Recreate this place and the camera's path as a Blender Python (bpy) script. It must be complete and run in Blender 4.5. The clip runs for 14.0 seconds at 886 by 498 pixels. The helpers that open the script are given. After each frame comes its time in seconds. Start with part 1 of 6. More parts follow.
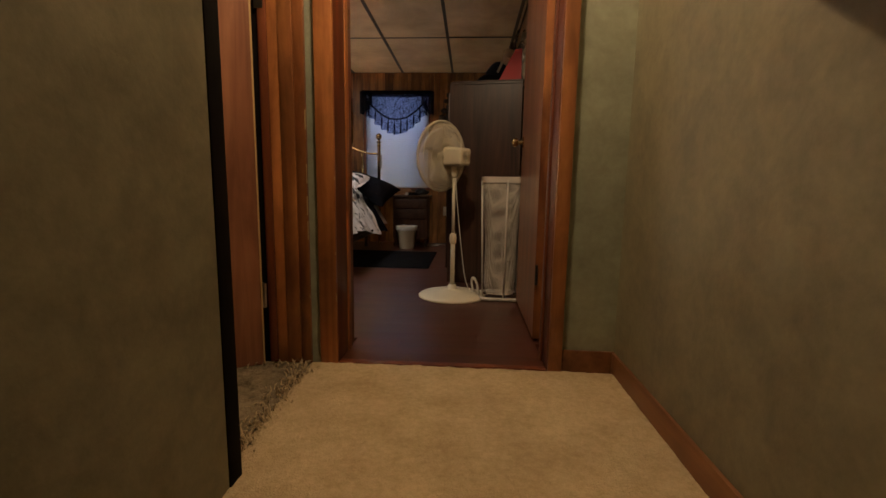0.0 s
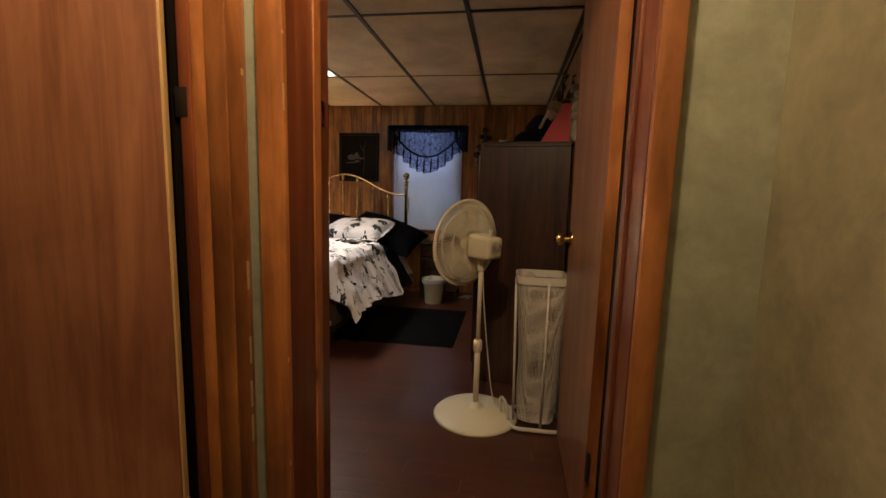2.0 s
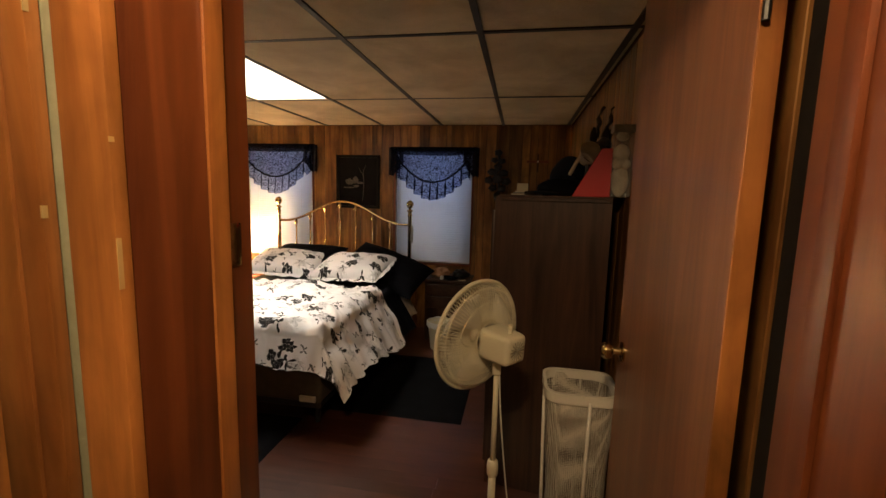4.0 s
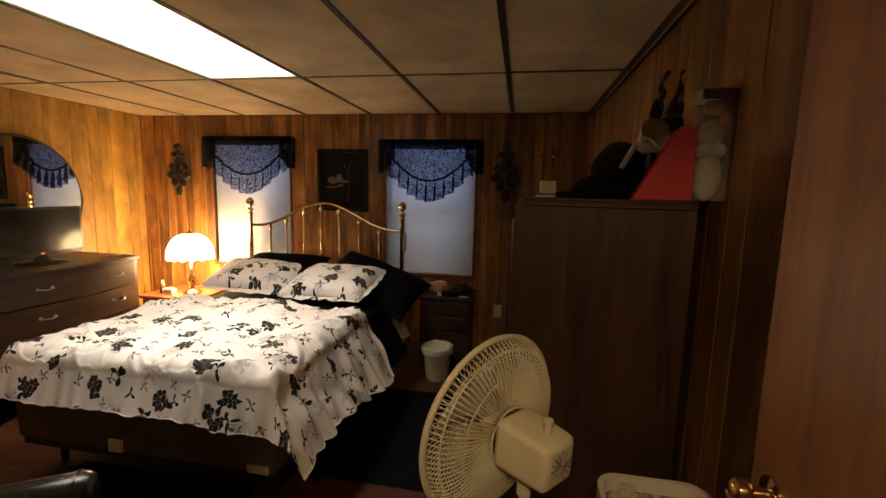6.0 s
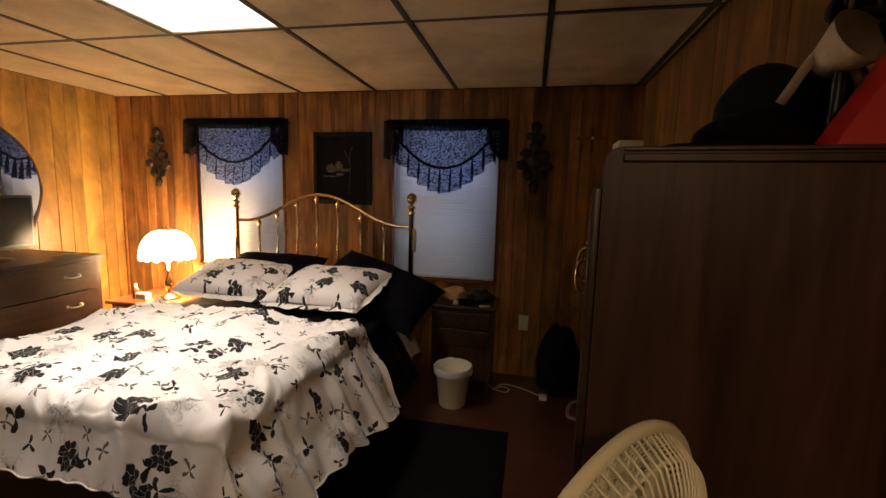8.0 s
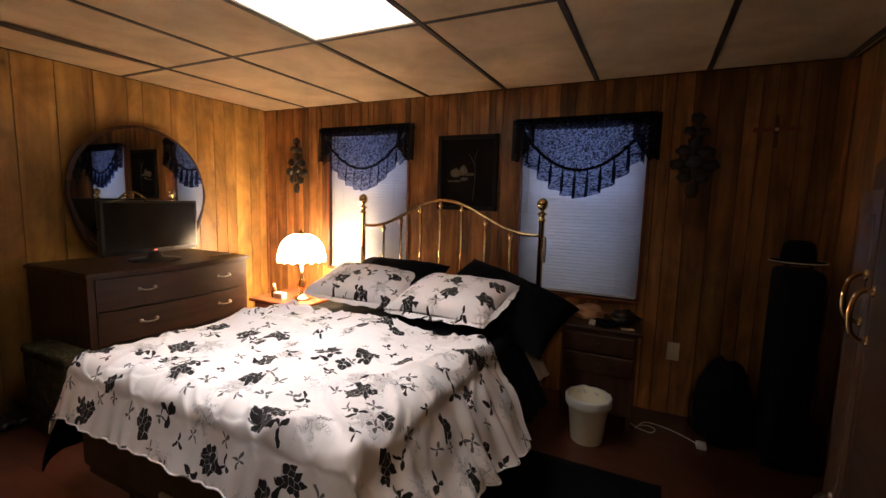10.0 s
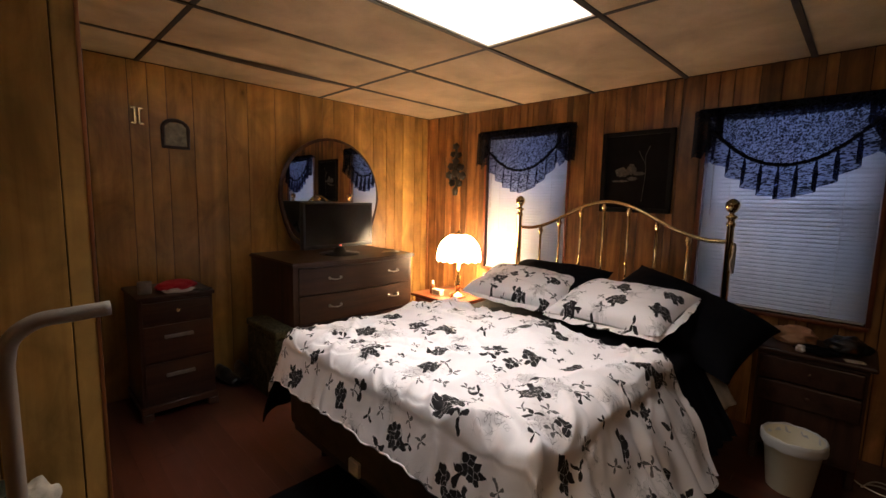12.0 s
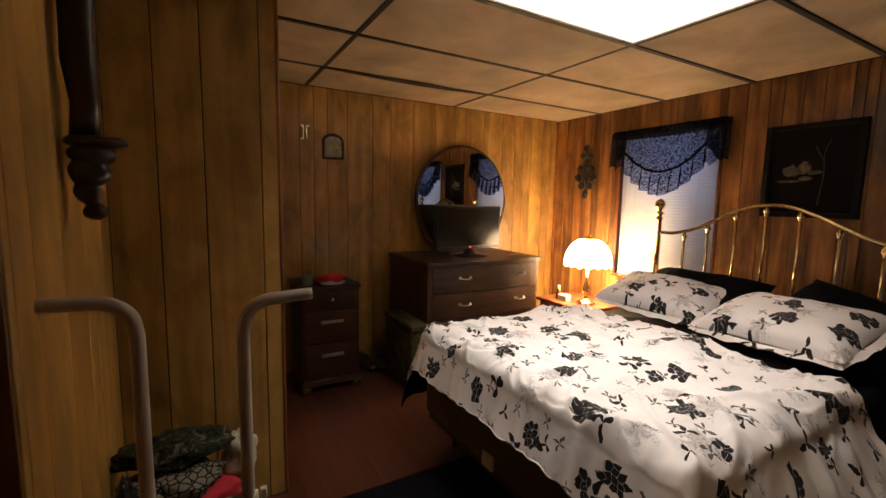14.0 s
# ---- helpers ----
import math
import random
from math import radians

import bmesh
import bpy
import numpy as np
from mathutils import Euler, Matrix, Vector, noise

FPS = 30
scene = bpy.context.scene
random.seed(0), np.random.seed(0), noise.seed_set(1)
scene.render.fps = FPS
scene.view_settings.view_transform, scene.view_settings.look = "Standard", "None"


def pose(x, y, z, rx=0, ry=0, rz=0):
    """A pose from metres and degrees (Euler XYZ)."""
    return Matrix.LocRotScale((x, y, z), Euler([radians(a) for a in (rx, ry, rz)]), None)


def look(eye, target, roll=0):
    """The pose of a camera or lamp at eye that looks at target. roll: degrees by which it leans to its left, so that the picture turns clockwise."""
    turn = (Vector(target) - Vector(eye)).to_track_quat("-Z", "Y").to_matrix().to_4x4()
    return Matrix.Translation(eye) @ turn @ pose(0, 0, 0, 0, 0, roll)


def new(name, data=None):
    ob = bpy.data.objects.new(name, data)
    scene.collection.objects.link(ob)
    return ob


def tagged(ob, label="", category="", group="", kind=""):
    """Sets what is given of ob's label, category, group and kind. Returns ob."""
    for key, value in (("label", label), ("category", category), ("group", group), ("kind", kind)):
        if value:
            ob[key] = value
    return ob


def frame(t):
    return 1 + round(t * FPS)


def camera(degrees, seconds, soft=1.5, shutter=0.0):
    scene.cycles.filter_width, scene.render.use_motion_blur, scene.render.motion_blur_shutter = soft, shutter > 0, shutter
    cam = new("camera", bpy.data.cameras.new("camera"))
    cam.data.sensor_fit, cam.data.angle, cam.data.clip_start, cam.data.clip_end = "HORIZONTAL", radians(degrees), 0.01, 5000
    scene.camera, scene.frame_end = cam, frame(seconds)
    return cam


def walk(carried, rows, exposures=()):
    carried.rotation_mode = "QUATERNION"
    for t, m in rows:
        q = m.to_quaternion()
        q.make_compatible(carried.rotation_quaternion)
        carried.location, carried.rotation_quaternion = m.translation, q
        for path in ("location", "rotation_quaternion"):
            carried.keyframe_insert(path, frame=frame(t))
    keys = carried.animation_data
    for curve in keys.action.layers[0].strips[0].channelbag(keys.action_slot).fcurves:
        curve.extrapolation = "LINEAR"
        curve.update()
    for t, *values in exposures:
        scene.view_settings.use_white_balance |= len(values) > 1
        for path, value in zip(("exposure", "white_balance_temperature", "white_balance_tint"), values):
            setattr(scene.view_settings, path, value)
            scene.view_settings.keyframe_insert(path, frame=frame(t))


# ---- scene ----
cam = camera(92.0, 14.0)
PATH = [
    (0, (0.237, -5.451, 0.671), (0.12, -3.473, 0.4), 0.9),
    (0.5, (0.265, -5.237, 0.727), (0.124, -3.258, 0.472), 1.1),
    (1, (0.242, -5.111, 0.853), (0.096, -3.133, 0.596), 1.6),
    (1.5, (0.265, -4.963, 0.964), (0.095, -2.986, 0.712), 1.5),
    (2, (0.269, -4.846, 1.127), (-0.032, -2.885, 0.87), 1.6),
    (2.5, (0.242, -4.699, 1.263), (-0.083, -2.743, 1.003), 1.7),
    (3, (0.229, -4.573, 1.356), (-0.101, -2.618, 1.095), 1.6),
    (5.5, (0.123, -3.855, 1.448), (-0.237, -1.905, 1.185), 1.5),
    (6, (0.102, -3.686, 1.433), (-0.245, -1.734, 1.17), 1.5),
    (6.5, (0.087, -3.528, 1.422), (-0.244, -1.574, 1.16), 1.6),
    (7, (0.06, -3.374, 1.388), (-0.278, -1.42, 1.129), 1.7),
    (9.5, (-0.196, -2.984, 1.312), (-0.894, -1.123, 1.087), 1.4),
    (10, (-0.23, -2.969, 1.316), (-1.099, -1.182, 1.086), 1.5),
    (10.5, (-0.259, -2.982, 1.31), (-1.286, -1.281, 1.081), 1.4),
    (11, (-0.278, -2.995, 1.306), (-1.444, -1.387, 1.079), 1.4),
    (11.5, (-0.307, -3.013, 1.301), (-1.592, -1.496, 1.075), 1.3),
    (12, (-0.334, -3.037, 1.302), (-1.728, -1.622, 1.071), 1.3),
    (12.5, (-0.349, -3.059, 1.299), (-1.843, -1.75, 1.07), 1.3),
    (13, (-0.36, -3.084, 1.3), (-1.936, -1.875, 1.07), 1.2),
    (13.5, (-0.35, -3.106, 1.31), (-2.005, -2.007, 1.077), 1.1),
    (14, (-0.346, -3.142, 1.303), (-2.068, -2.151, 1.076), 1.1),
]
EXPOSURES = [(0.0, 0.42, 6100, 13), (3.0, 0.52, 6500, 10), (5.5, 0.18, 7100, 8), (7.0, 0.16, 7200, 8), (9.5, 0.08, 6100, 17), (12.0, -0.08, 6050, 16), (14.0, -0.03, 6600, 13)]
walk(cam, [(t, look(eye, target, roll)) for t, eye, target, roll in PATH], EXPOSURES)

# ---------------------------------------------------------------- world and lights
world = bpy.data.worlds.new("dusk")
scene.world = world
world.use_nodes = True
wn = world.node_tree
sky = wn.nodes.new("ShaderNodeTexSky")
sky.sky_type = "NISHITA"
sky.sun_disc = False
sky.sun_elevation = radians(4)
sky.sun_rotation = radians(200)
wn.links.new(sky.outputs[0], wn.nodes["Background"].inputs[0])
wn.nodes["Background"].inputs[1].default_value = 0.08

PANEL_GLOW = 1.9      # ceiling light panel, as seen
PANEL_WATTS = 9.3    # its light, thrown downwards by the ribbed diffuser
BULB_WATTS = 66    # bedside lamp
SHADE_GLOW = 62      # its glass shade
HALL_WATTS = 33.0    # lamp on the stair ceiling
WINDOW_GLOW = 6.4    # dusk behind the blinds


def lamp_light(name, where, watts, colour, size):
    data = bpy.data.lights.new(name, "POINT")
    data.energy, data.color, data.shadow_soft_size = watts, colour, size
    ob = new(name, data)
    ob.location = where
    return ob


lamp_light("stair_bulb", (0.06, -4.37, 2.16), HALL_WATTS, (1.0, 0.72, 0.42), 0.06)
lamp_light("bedside_bulb", (-2.78, -0.36, 0.815), BULB_WATTS, (1.0, 0.66, 0.33), 0.045)
panel = bpy.data.lights.new("ceiling_panel_light", "AREA")
panel.shape, panel.size, panel.size_y = "RECTANGLE", 0.56, 1.17
panel.energy, panel.color, panel.spread = PANEL_WATTS, (1.0, 0.93, 0.80), radians(100)
new("ceiling_panel_light", panel).location = (-1.525, -1.83, 2.0915)

# ---------------------------------------------------------------- materials


class Nodes:
    """A small helper for building a material's node tree."""

    def __init__(self, name):
        self.mat = bpy.data.materials.new(name)
        self.mat.use_nodes = True
        self.tree = self.mat.node_tree
        self.bsdf = self.tree.nodes["Principled BSDF"]

    def add(self, kind, **values):
        n = self.tree.nodes.new("ShaderNode" + kind)
        for key, value in values.items():
            if key in ("operation", "blend_type", "data_type", "feature", "wave_type", "bands_direction", "noise_dimensions", "mode", "interpolation_type"):
                if key == "operation":
                    n.operation = value
                elif key == "blend_type":
                    n.blend_type = value
                elif key == "data_type":
                    n.data_type = value
                elif key == "feature":
                    n.feature = value
                elif key == "wave_type":
                    n.wave_type = value
                elif key == "bands_direction":
                    n.bands_direction = value
            else:
                self.plug(value, n.inputs[key.replace("_", " ")])
        return n

    def plug(self, value, socket):
        if isinstance(value, bpy.types.NodeSocket):
            self.tree.links.new(value, socket)
        else:
            socket.default_value = value

    def math(self, op, a, b=0.0, c=0.0):
        n = self.tree.nodes.new("ShaderNodeMath")
        n.operation = op
        self.plug(a, n.inputs[0]), self.plug(b, n.inputs[1]), self.plug(c, n.inputs[2])
        return n.outputs[0]

    def vmath(self, op, a, b=(0, 0, 0)):
        n = self.tree.nodes.new("ShaderNodeVectorMath")
        n.operation = op
        self.plug(a, n.inputs[0]), self.plug(b, n.inputs[1])
        return n.outputs["Value"] if op in ("LENGTH", "DOT_PRODUCT", "DISTANCE") else n.outputs[0]

    def mix(self, fac, a, b, blend="MIX"):
        n = self.tree.nodes.new("ShaderNodeMix")
        n.data_type, n.blend_type = "RGBA", blend
        self.plug(fac, n.inputs[0])
        for value, k in ((a, 6), (b, 7)):
            self.plug(value if isinstance(value, bpy.types.NodeSocket) else (*value[:3], 1), n.inputs[k])
        return n.outputs[2]

    def ramp(self, fac, stops):
        n = self.tree.nodes.new("ShaderNodeValToRGB")
        while len(n.color_ramp.elements) < len(stops):
            n.color_ramp.elements.new(0.5)
        for e, (at, colour) in zip(n.color_ramp.elements, stops):
            e.position = at
            e.color = (colour, colour, colour, 1) if isinstance(colour, (int, float)) else (*colour, 1)
        self.plug(fac, n.inputs[0])
        return n.outputs[0]

    def coords(self, scale=(1, 1, 1), kind="Object", vary=True):
        c = self.tree.nodes.new("ShaderNodeTexCoord").outputs[kind]
        if vary:
            rnd = self.tree.nodes.new("ShaderNodeObjectInfo").outputs["Random"]
            comb = self.tree.nodes.new("ShaderNodeCombineXYZ")
            self.plug(self.math("MULTIPLY", rnd, 17.0), comb.inputs[0])
            self.plug(self.math("MULTIPLY", rnd, 29.0), comb.inputs[1])
            self.plug(self.math("MULTIPLY", rnd, 41.0), comb.inputs[2])
            c = self.vmath("ADD", c, comb.outputs[0])
        return self.vmath("MULTIPLY", c, scale)

    def random(self, lo, hi):
        rnd = self.tree.nodes.new("ShaderNodeObjectInfo").outputs["Random"]
        n = self.tree.nodes.new("ShaderNodeMapRange")
        self.plug(rnd, n.inputs[0])
        n.inputs[3].default_value, n.inputs[4].default_value = lo, hi
        return n.outputs[0]

    def noise(self, vector, scale=5.0, detail=4.0, rough=0.55, distortion=0.0):
        n = self.tree.nodes.new("ShaderNodeTexNoise")
        self.plug(vector, n.inputs["Vector"])
        n.inputs["Scale"].default_value, n.inputs["Detail"].default_value = scale, detail
        n.inputs["Roughness"].default_value, n.inputs["Distortion"].default_value = rough, distortion
        return n.outputs["Fac"]

    def scaled(self, colour, factor):
        n = self.tree.nodes.new("ShaderNodeVectorMath")
        n.operation = "SCALE"
        self.plug(colour, n.inputs[0]), self.plug(factor, n.inputs["Scale"])
        return n.outputs[0]

    def bump(self, height, strength=0.2, distance=0.002):
        n = self.tree.nodes.new("ShaderNodeBump")
        n.inputs["Strength"].default_value, n.inputs["Distance"].default_value = strength, distance
        self.plug(height, n.inputs["Height"])
        self.tree.links.new(n.outputs[0], self.bsdf.inputs["Normal"])

    def out(self, colour=None, rough=None, metal=0.0, **more):
        if colour is not None:
            self.plug(colour if isinstance(colour, bpy.types.NodeSocket) else (*colour, 1), self.bsdf.inputs["Base Color"])
        if rough is not None:
            self.plug(rough, self.bsdf.inputs["Roughness"])
        self.bsdf.inputs["Metallic"].default_value = metal
        for key, value in more.items():
            self.plug(value, self.bsdf.inputs[key.replace("_", " ")])
        return self.mat


def wood(name, dark, light, axis="z", grain=26.0, rough=0.4, vary=(0.8, 1.15), knots=0.0, coat=0.0, relief=0.12):
    n = Nodes(name)
    stretch = {"x": (0.07, 1, 1), "y": (1, 0.07, 1), "z": (1, 1, 0.07)}[axis]
    v = n.coords(stretch)
    fine = n.noise(v, grain, 6, 0.62, 1.2)
    broad = n.noise(v, grain * 0.22, 3, 0.5, 2.5)
    mixv = n.math("ADD", n.math("MULTIPLY", fine, 0.55), n.math("MULTIPLY", broad, 0.45))
    col = n.ramp(mixv, [(0.36, dark), (0.5, tuple(a * 0.45 + b * 0.55 for a, b in zip(dark, light))), (0.62, light)])
    blot = n.noise(n.coords((1, 1, 0.6)), 5.0 if knots > 0.5 else 3.0, 4, 0.6, 0.8)
    col = n.scaled(col, n.math("MULTIPLY_ADD", blot, 1.9 if knots > 0.5 else 1.0, 0.05 if knots > 0.5 else 0.5))
    if knots:
        kn = n.tree.nodes.new("ShaderNodeTexVoronoi")
        kn.inputs["Scale"].default_value = 3.2
        n.plug(n.coords({"x": (0.55, 1, 1), "y": (1, 0.55, 1), "z": (1, 1, 0.55)}[axis]), kn.inputs["Vector"])
        wob = n.math("MULTIPLY_ADD", n.noise(n.coords(), 14, 3), 0.06, kn.outputs["Distance"])
        dot = n.ramp(wob, [(0.045, 1.0), (0.085, 0.35), (0.14, 0.0)])
        col = n.mix(n.math("MULTIPLY", dot, knots), col, tuple(c * 0.22 for c in dark))
    col = n.scaled(col, n.random(*vary))
    r = n.math("MULTIPLY_ADD", fine, 0.22, rough - 0.1)
    n.bump(fine, relief, 0.002)
    return n.out(col, r, 0.0, Coat_Weight=coat, Coat_Roughness=0.25)


def paint(name, colour, rough=0.5, mottled=0.12, scale=7.0, relief=0.1, grit=140.0, metal=0.0, **more):
    n = Nodes(name)
    v = n.coords()
    a, b = n.noise(v, scale, 5, 0.6, 0.4), n.noise(v, grit, 3, 0.6)
    f = n.math("ADD", n.math("MULTIPLY", a, 0.75), n.math("MULTIPLY", b, 0.25))
    col = n.ramp(f, [(0.3, tuple(c * (1 - mottled) for c in colour)), (0.7, tuple(min(1, c * (1 + mottled)) for c in colour))])
    n.bump(b, relief, 0.001)
    return n.out(col, n.math("MULTIPLY_ADD", a, 0.25, rough - 0.12), metal, **more)


def metal(name, colour, rough=0.2, scuff=0.15):
    n = Nodes(name)
    a = n.noise(n.coords(), 40, 5, 0.65)
    col = n.ramp(a, [(0.35, tuple(c * 0.75 for c in colour)), (0.65, colour)])
    return n.out(col, n.math("MULTIPLY_ADD", a, scuff, rough - scuff * 0.5), 1.0)


def fabric(name, colour, rough=0.9, weave=420.0, mottled=0.25, relief=0.35, sheen=0.03):
    n = Nodes(name)
    v = n.coords()
    a, b = n.noise(v, 9, 4, 0.6), n.noise(v, weave, 2, 0.5)
    col = n.ramp(a, [(0.3, tuple(c * (1 - mottled) for c in colour)), (0.7, tuple(min(1, c * (1 + mottled)) for c in colour))])
    n.bump(b, relief, 0.0015)
    return n.out(col, rough, 0.0, Sheen_Weight=sheen, Specular_IOR_Level=0.1 if max(colour) < 0.03 else 0.35)


def glow(name, colour, strength):
    n = Nodes(name)
    return n.out((0.8, 0.8, 0.8), 0.5, 0.0, Emission_Color=(*colour, 1), Emission_Strength=strength)


PANELLING = wood("pine_panelling", (0.10, 0.033, 0.008), (0.38, 0.175, 0.050), "z", 15, 0.40, (0.55, 1.25), 0.85, 0.2)
PANEL_HONEY = wood("honey_panelling", (0.255, 0.130, 0.030), (0.50, 0.288, 0.076), "z", 9, 0.36, (0.86, 1.10), 0.7, 0.25, 0.05)
GROOVE = paint("panel_groove", (0.045, 0.018, 0.007), 0.7)
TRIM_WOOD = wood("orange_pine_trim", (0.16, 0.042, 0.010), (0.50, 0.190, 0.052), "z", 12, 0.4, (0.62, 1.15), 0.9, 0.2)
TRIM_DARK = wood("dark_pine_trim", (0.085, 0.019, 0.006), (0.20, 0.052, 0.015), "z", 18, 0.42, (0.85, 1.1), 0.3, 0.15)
DOOR_WOOD = wood("birch_door_veneer", (0.165, 0.060, 0.028), (0.29, 0.118, 0.056), "z", 30, 0.42, (0.95, 1.05), 0.0, 0.2, 0.06)
DOOR_EDGE = wood("pale_door_edge", (0.42, 0.26, 0.10), (0.62, 0.42, 0.18), "z", 30, 0.5, (0.95, 1.05))
WALNUT = wood("dark_walnut_veneer", (0.023, 0.0095, 0.0056), (0.066, 0.0275, 0.0160), "z", 24, 0.42, (0.85, 1.15), 0.0, 0.15, 0.05)
WALNUT_X = wood("dark_walnut_rail", (0.022, 0.0088, 0.0050), (0.062, 0.0250, 0.0140), "y", 24, 0.40, (0.85, 1.15), 0.0, 0.15, 0.05)
FLOOR_WOOD = wood("red_brown_floorboard", (0.050, 0.0140, 0.0078), (0.084, 0.0265, 0.0148), "x", 20, 0.34, (0.88, 1.08), 0.1, 0.35, 0.03)
TILE = paint("ceiling_tile_board", (0.42, 0.320, 0.195), 0.85, 0.36, 2.4, 0.9, 200.0)
GRID = paint("dark_ceiling_strip", (0.014, 0.008, 0.005), 0.6)
OLIVE = paint("olive_green_plaster", (0.20, 0.176, 0.108), 0.55, 0.30, 9, 0.8, 45.0)
OLIVE_PALE = paint("grey_green_plaster", (0.285, 0.290, 0.205), 0.45, 0.22, 12.0, 0.8, 45.0)
BASEBOARD = wood("brown_baseboard", (0.14, 0.05, 0.018), (0.26, 0.11, 0.04), "y", 20, 0.4)
def pile(name, pale, dark, clump, depth):
    """Carpet pile: clumped tufts with trodden, soiled patches."""
    n = Nodes(name)
    v = n.coords()
    a, b, c = n.noise(v, 6, 4, 0.6), n.noise(v, clump, 3, 0.7), n.noise(v, clump * 5, 2, 0.6)
    f = n.math("ADD", n.math("MULTIPLY", a, 0.45), n.math("ADD", n.math("MULTIPLY", b, 0.35), n.math("MULTIPLY", c, 0.2)))
    n.bump(n.math("ADD", b, n.math("MULTIPLY", c, 0.6)), 1.0, depth)
    return n.out(n.ramp(f, [(0.38, dark), (0.60, pale)]), 0.95, 0.0, Specular_IOR_Level=0.1)


CARPET = pile("beige_carpet_pile", (0.64, 0.50, 0.30), (0.44, 0.33, 0.185), 55, 0.010)
CARPET_OLD = pile("worn_shag_carpet", (0.34, 0.27, 0.17), (0.10, 0.075, 0.042), 32, 0.022)
CEIL_PLAIN = paint("hall_ceiling_plaster", (0.55, 0.50, 0.38), 0.8)
PLASTIC = paint("ivory_plastic", (0.72, 0.66, 0.50), 0.38, 0.05, 5, 0.03)
BRASS = metal("polished_brass", (0.83, 0.62, 0.30), 0.16)
BLACK_CLOTH = fabric("black_cotton", (0.004, 0.004, 0.006), 0.9, 420.0, 0.25, 0.3, 0.0)
RUG = fabric("black_rug_pile", (0.003, 0.003, 0.004), 0.95, 200.0, 0.4, 0.9, 0.0)
for m in (WALNUT, WALNUT_X):
    m.node_tree.nodes["Principled BSDF"].inputs["Specular IOR Level"].default_value = 0.35
PANEL_LIGHT = glow("light_diffuser", (1.0, 0.96, 0.84), PANEL_GLOW)
def dusk():
    """Dusk outside: blue sky that darkens to a dim yard below the horizon."""
    n = Nodes("dusk_sky")
    z = n.tree.nodes.new("ShaderNodeSeparateXYZ")
    n.plug(n.coords(vary=False), z.inputs[0])
    f = n.math("ADD", z.outputs[2], n.math("MULTIPLY", n.noise(n.coords(vary=False), 3.0, 3), 0.12))
    sky_part = n.tree.nodes.new("ShaderNodeMapRange")
    n.plug(f, sky_part.inputs[0])
    sky_part.inputs[1].default_value, sky_part.inputs[2].default_value = 1.06, 1.40
    return n.out((0.0, 0.0, 0.0), 0.9, 0.0, Emission_Color=n.mix(sky_part.outputs[0], (0.10, 0.11, 0.10), (0.52, 0.62, 1.0)), Emission_Strength=WINDOW_GLOW)


DUSK = dusk()
BLACK_PLASTIC = paint("black_plastic", (0.012, 0.012, 0.013), 0.3, 0.1)

# ---------------------------------------------------------------- building helpers


def box(bm, lo, hi, bevel=0.0, seg=1):
    """Adds a box from corner to corner, with its edges bevelled."""
    got = bmesh.ops.create_cube(bm, size=1.0, matrix=Matrix.Translation([(a + b) / 2 for a, b in zip(lo, hi)]) @ Matrix.Diagonal([b - a for a, b in zip(lo, hi)] + [1]))
    if bevel:
        edges = {e for v in got["verts"] for e in v.link_edges}
        bmesh.ops.bevel(bm, geom=list(edges), offset=bevel, segments=seg, affect="EDGES", profile=0.6)
    return bm


def boxed(*args, **kw):
    return box(bmesh.new(), *args, **kw)


def lathe(profile, seg=24, bm=None, m=None):
    """A turned solid from a profile of (radius, height)."""
    bm = bm or bmesh.new()
    m = m or Matrix.Identity(4)
    rings = []
    for r, z in profile:
        if r < 1e-5:
            rings.append([bm.verts.new(m @ Vector((0, 0, z)))])
        else:
            rings.append([bm.verts.new(m @ Vector((r * math.cos(2 * math.pi * k / seg), r * math.sin(2 * math.pi * k / seg), z))) for k in range(seg)])
    for a, b in zip(rings, rings[1:]):
        for k in range(seg):
            j = (k + 1) % seg
            vs = [a[k % len(a)], a[j % len(a)], b[j % len(b)], b[k % len(b)]]
            vs = [v for i, v in enumerate(vs) if v not in vs[:i]]
            if len(vs) > 2:
                bm.faces.new(vs)
    bmesh.ops.recalc_face_normals(bm, faces=bm.faces)
    return bm


def tube(points, radius, seg=10, bm=None, closed=False):
    """A round bar along points; radius is a number or one for each point."""
    bm = bm or bmesh.new()
    pts = [Vector(p) for p in points]
    n = len(pts)
    radii = radius if isinstance(radius, (list, tuple)) else [radius] * n
    rings, side = [], None
    for i, p in enumerate(pts):
        a, b = pts[(i - 1) % n if closed else max(i - 1, 0)], pts[(i + 1) % n if closed else min(i + 1, n - 1)]
        d = (b - a).normalized()
        if side is None:
            side = d.orthogonal().normalized()
        side = (side - d * side.dot(d)).normalized()
        up = d.cross(side)
        rings.append([bm.verts.new(p + radii[i] * (math.cos(t) * side + math.sin(t) * up)) for t in (2 * math.pi * k / seg for k in range(seg))])
    pairs = list(zip(rings, rings[1:])) + ([(rings[-1], rings[0])] if closed else [])
    for a, b in pairs:
        for k in range(seg):
            bm.faces.new((a[k], a[(k + 1) % seg], b[(k + 1) % seg], b[k]))
    if not closed:
        bm.faces.new(rings[0][::-1]), bm.faces.new(rings[-1])
    bmesh.ops.recalc_face_normals(bm, faces=bm.faces)
    return bm


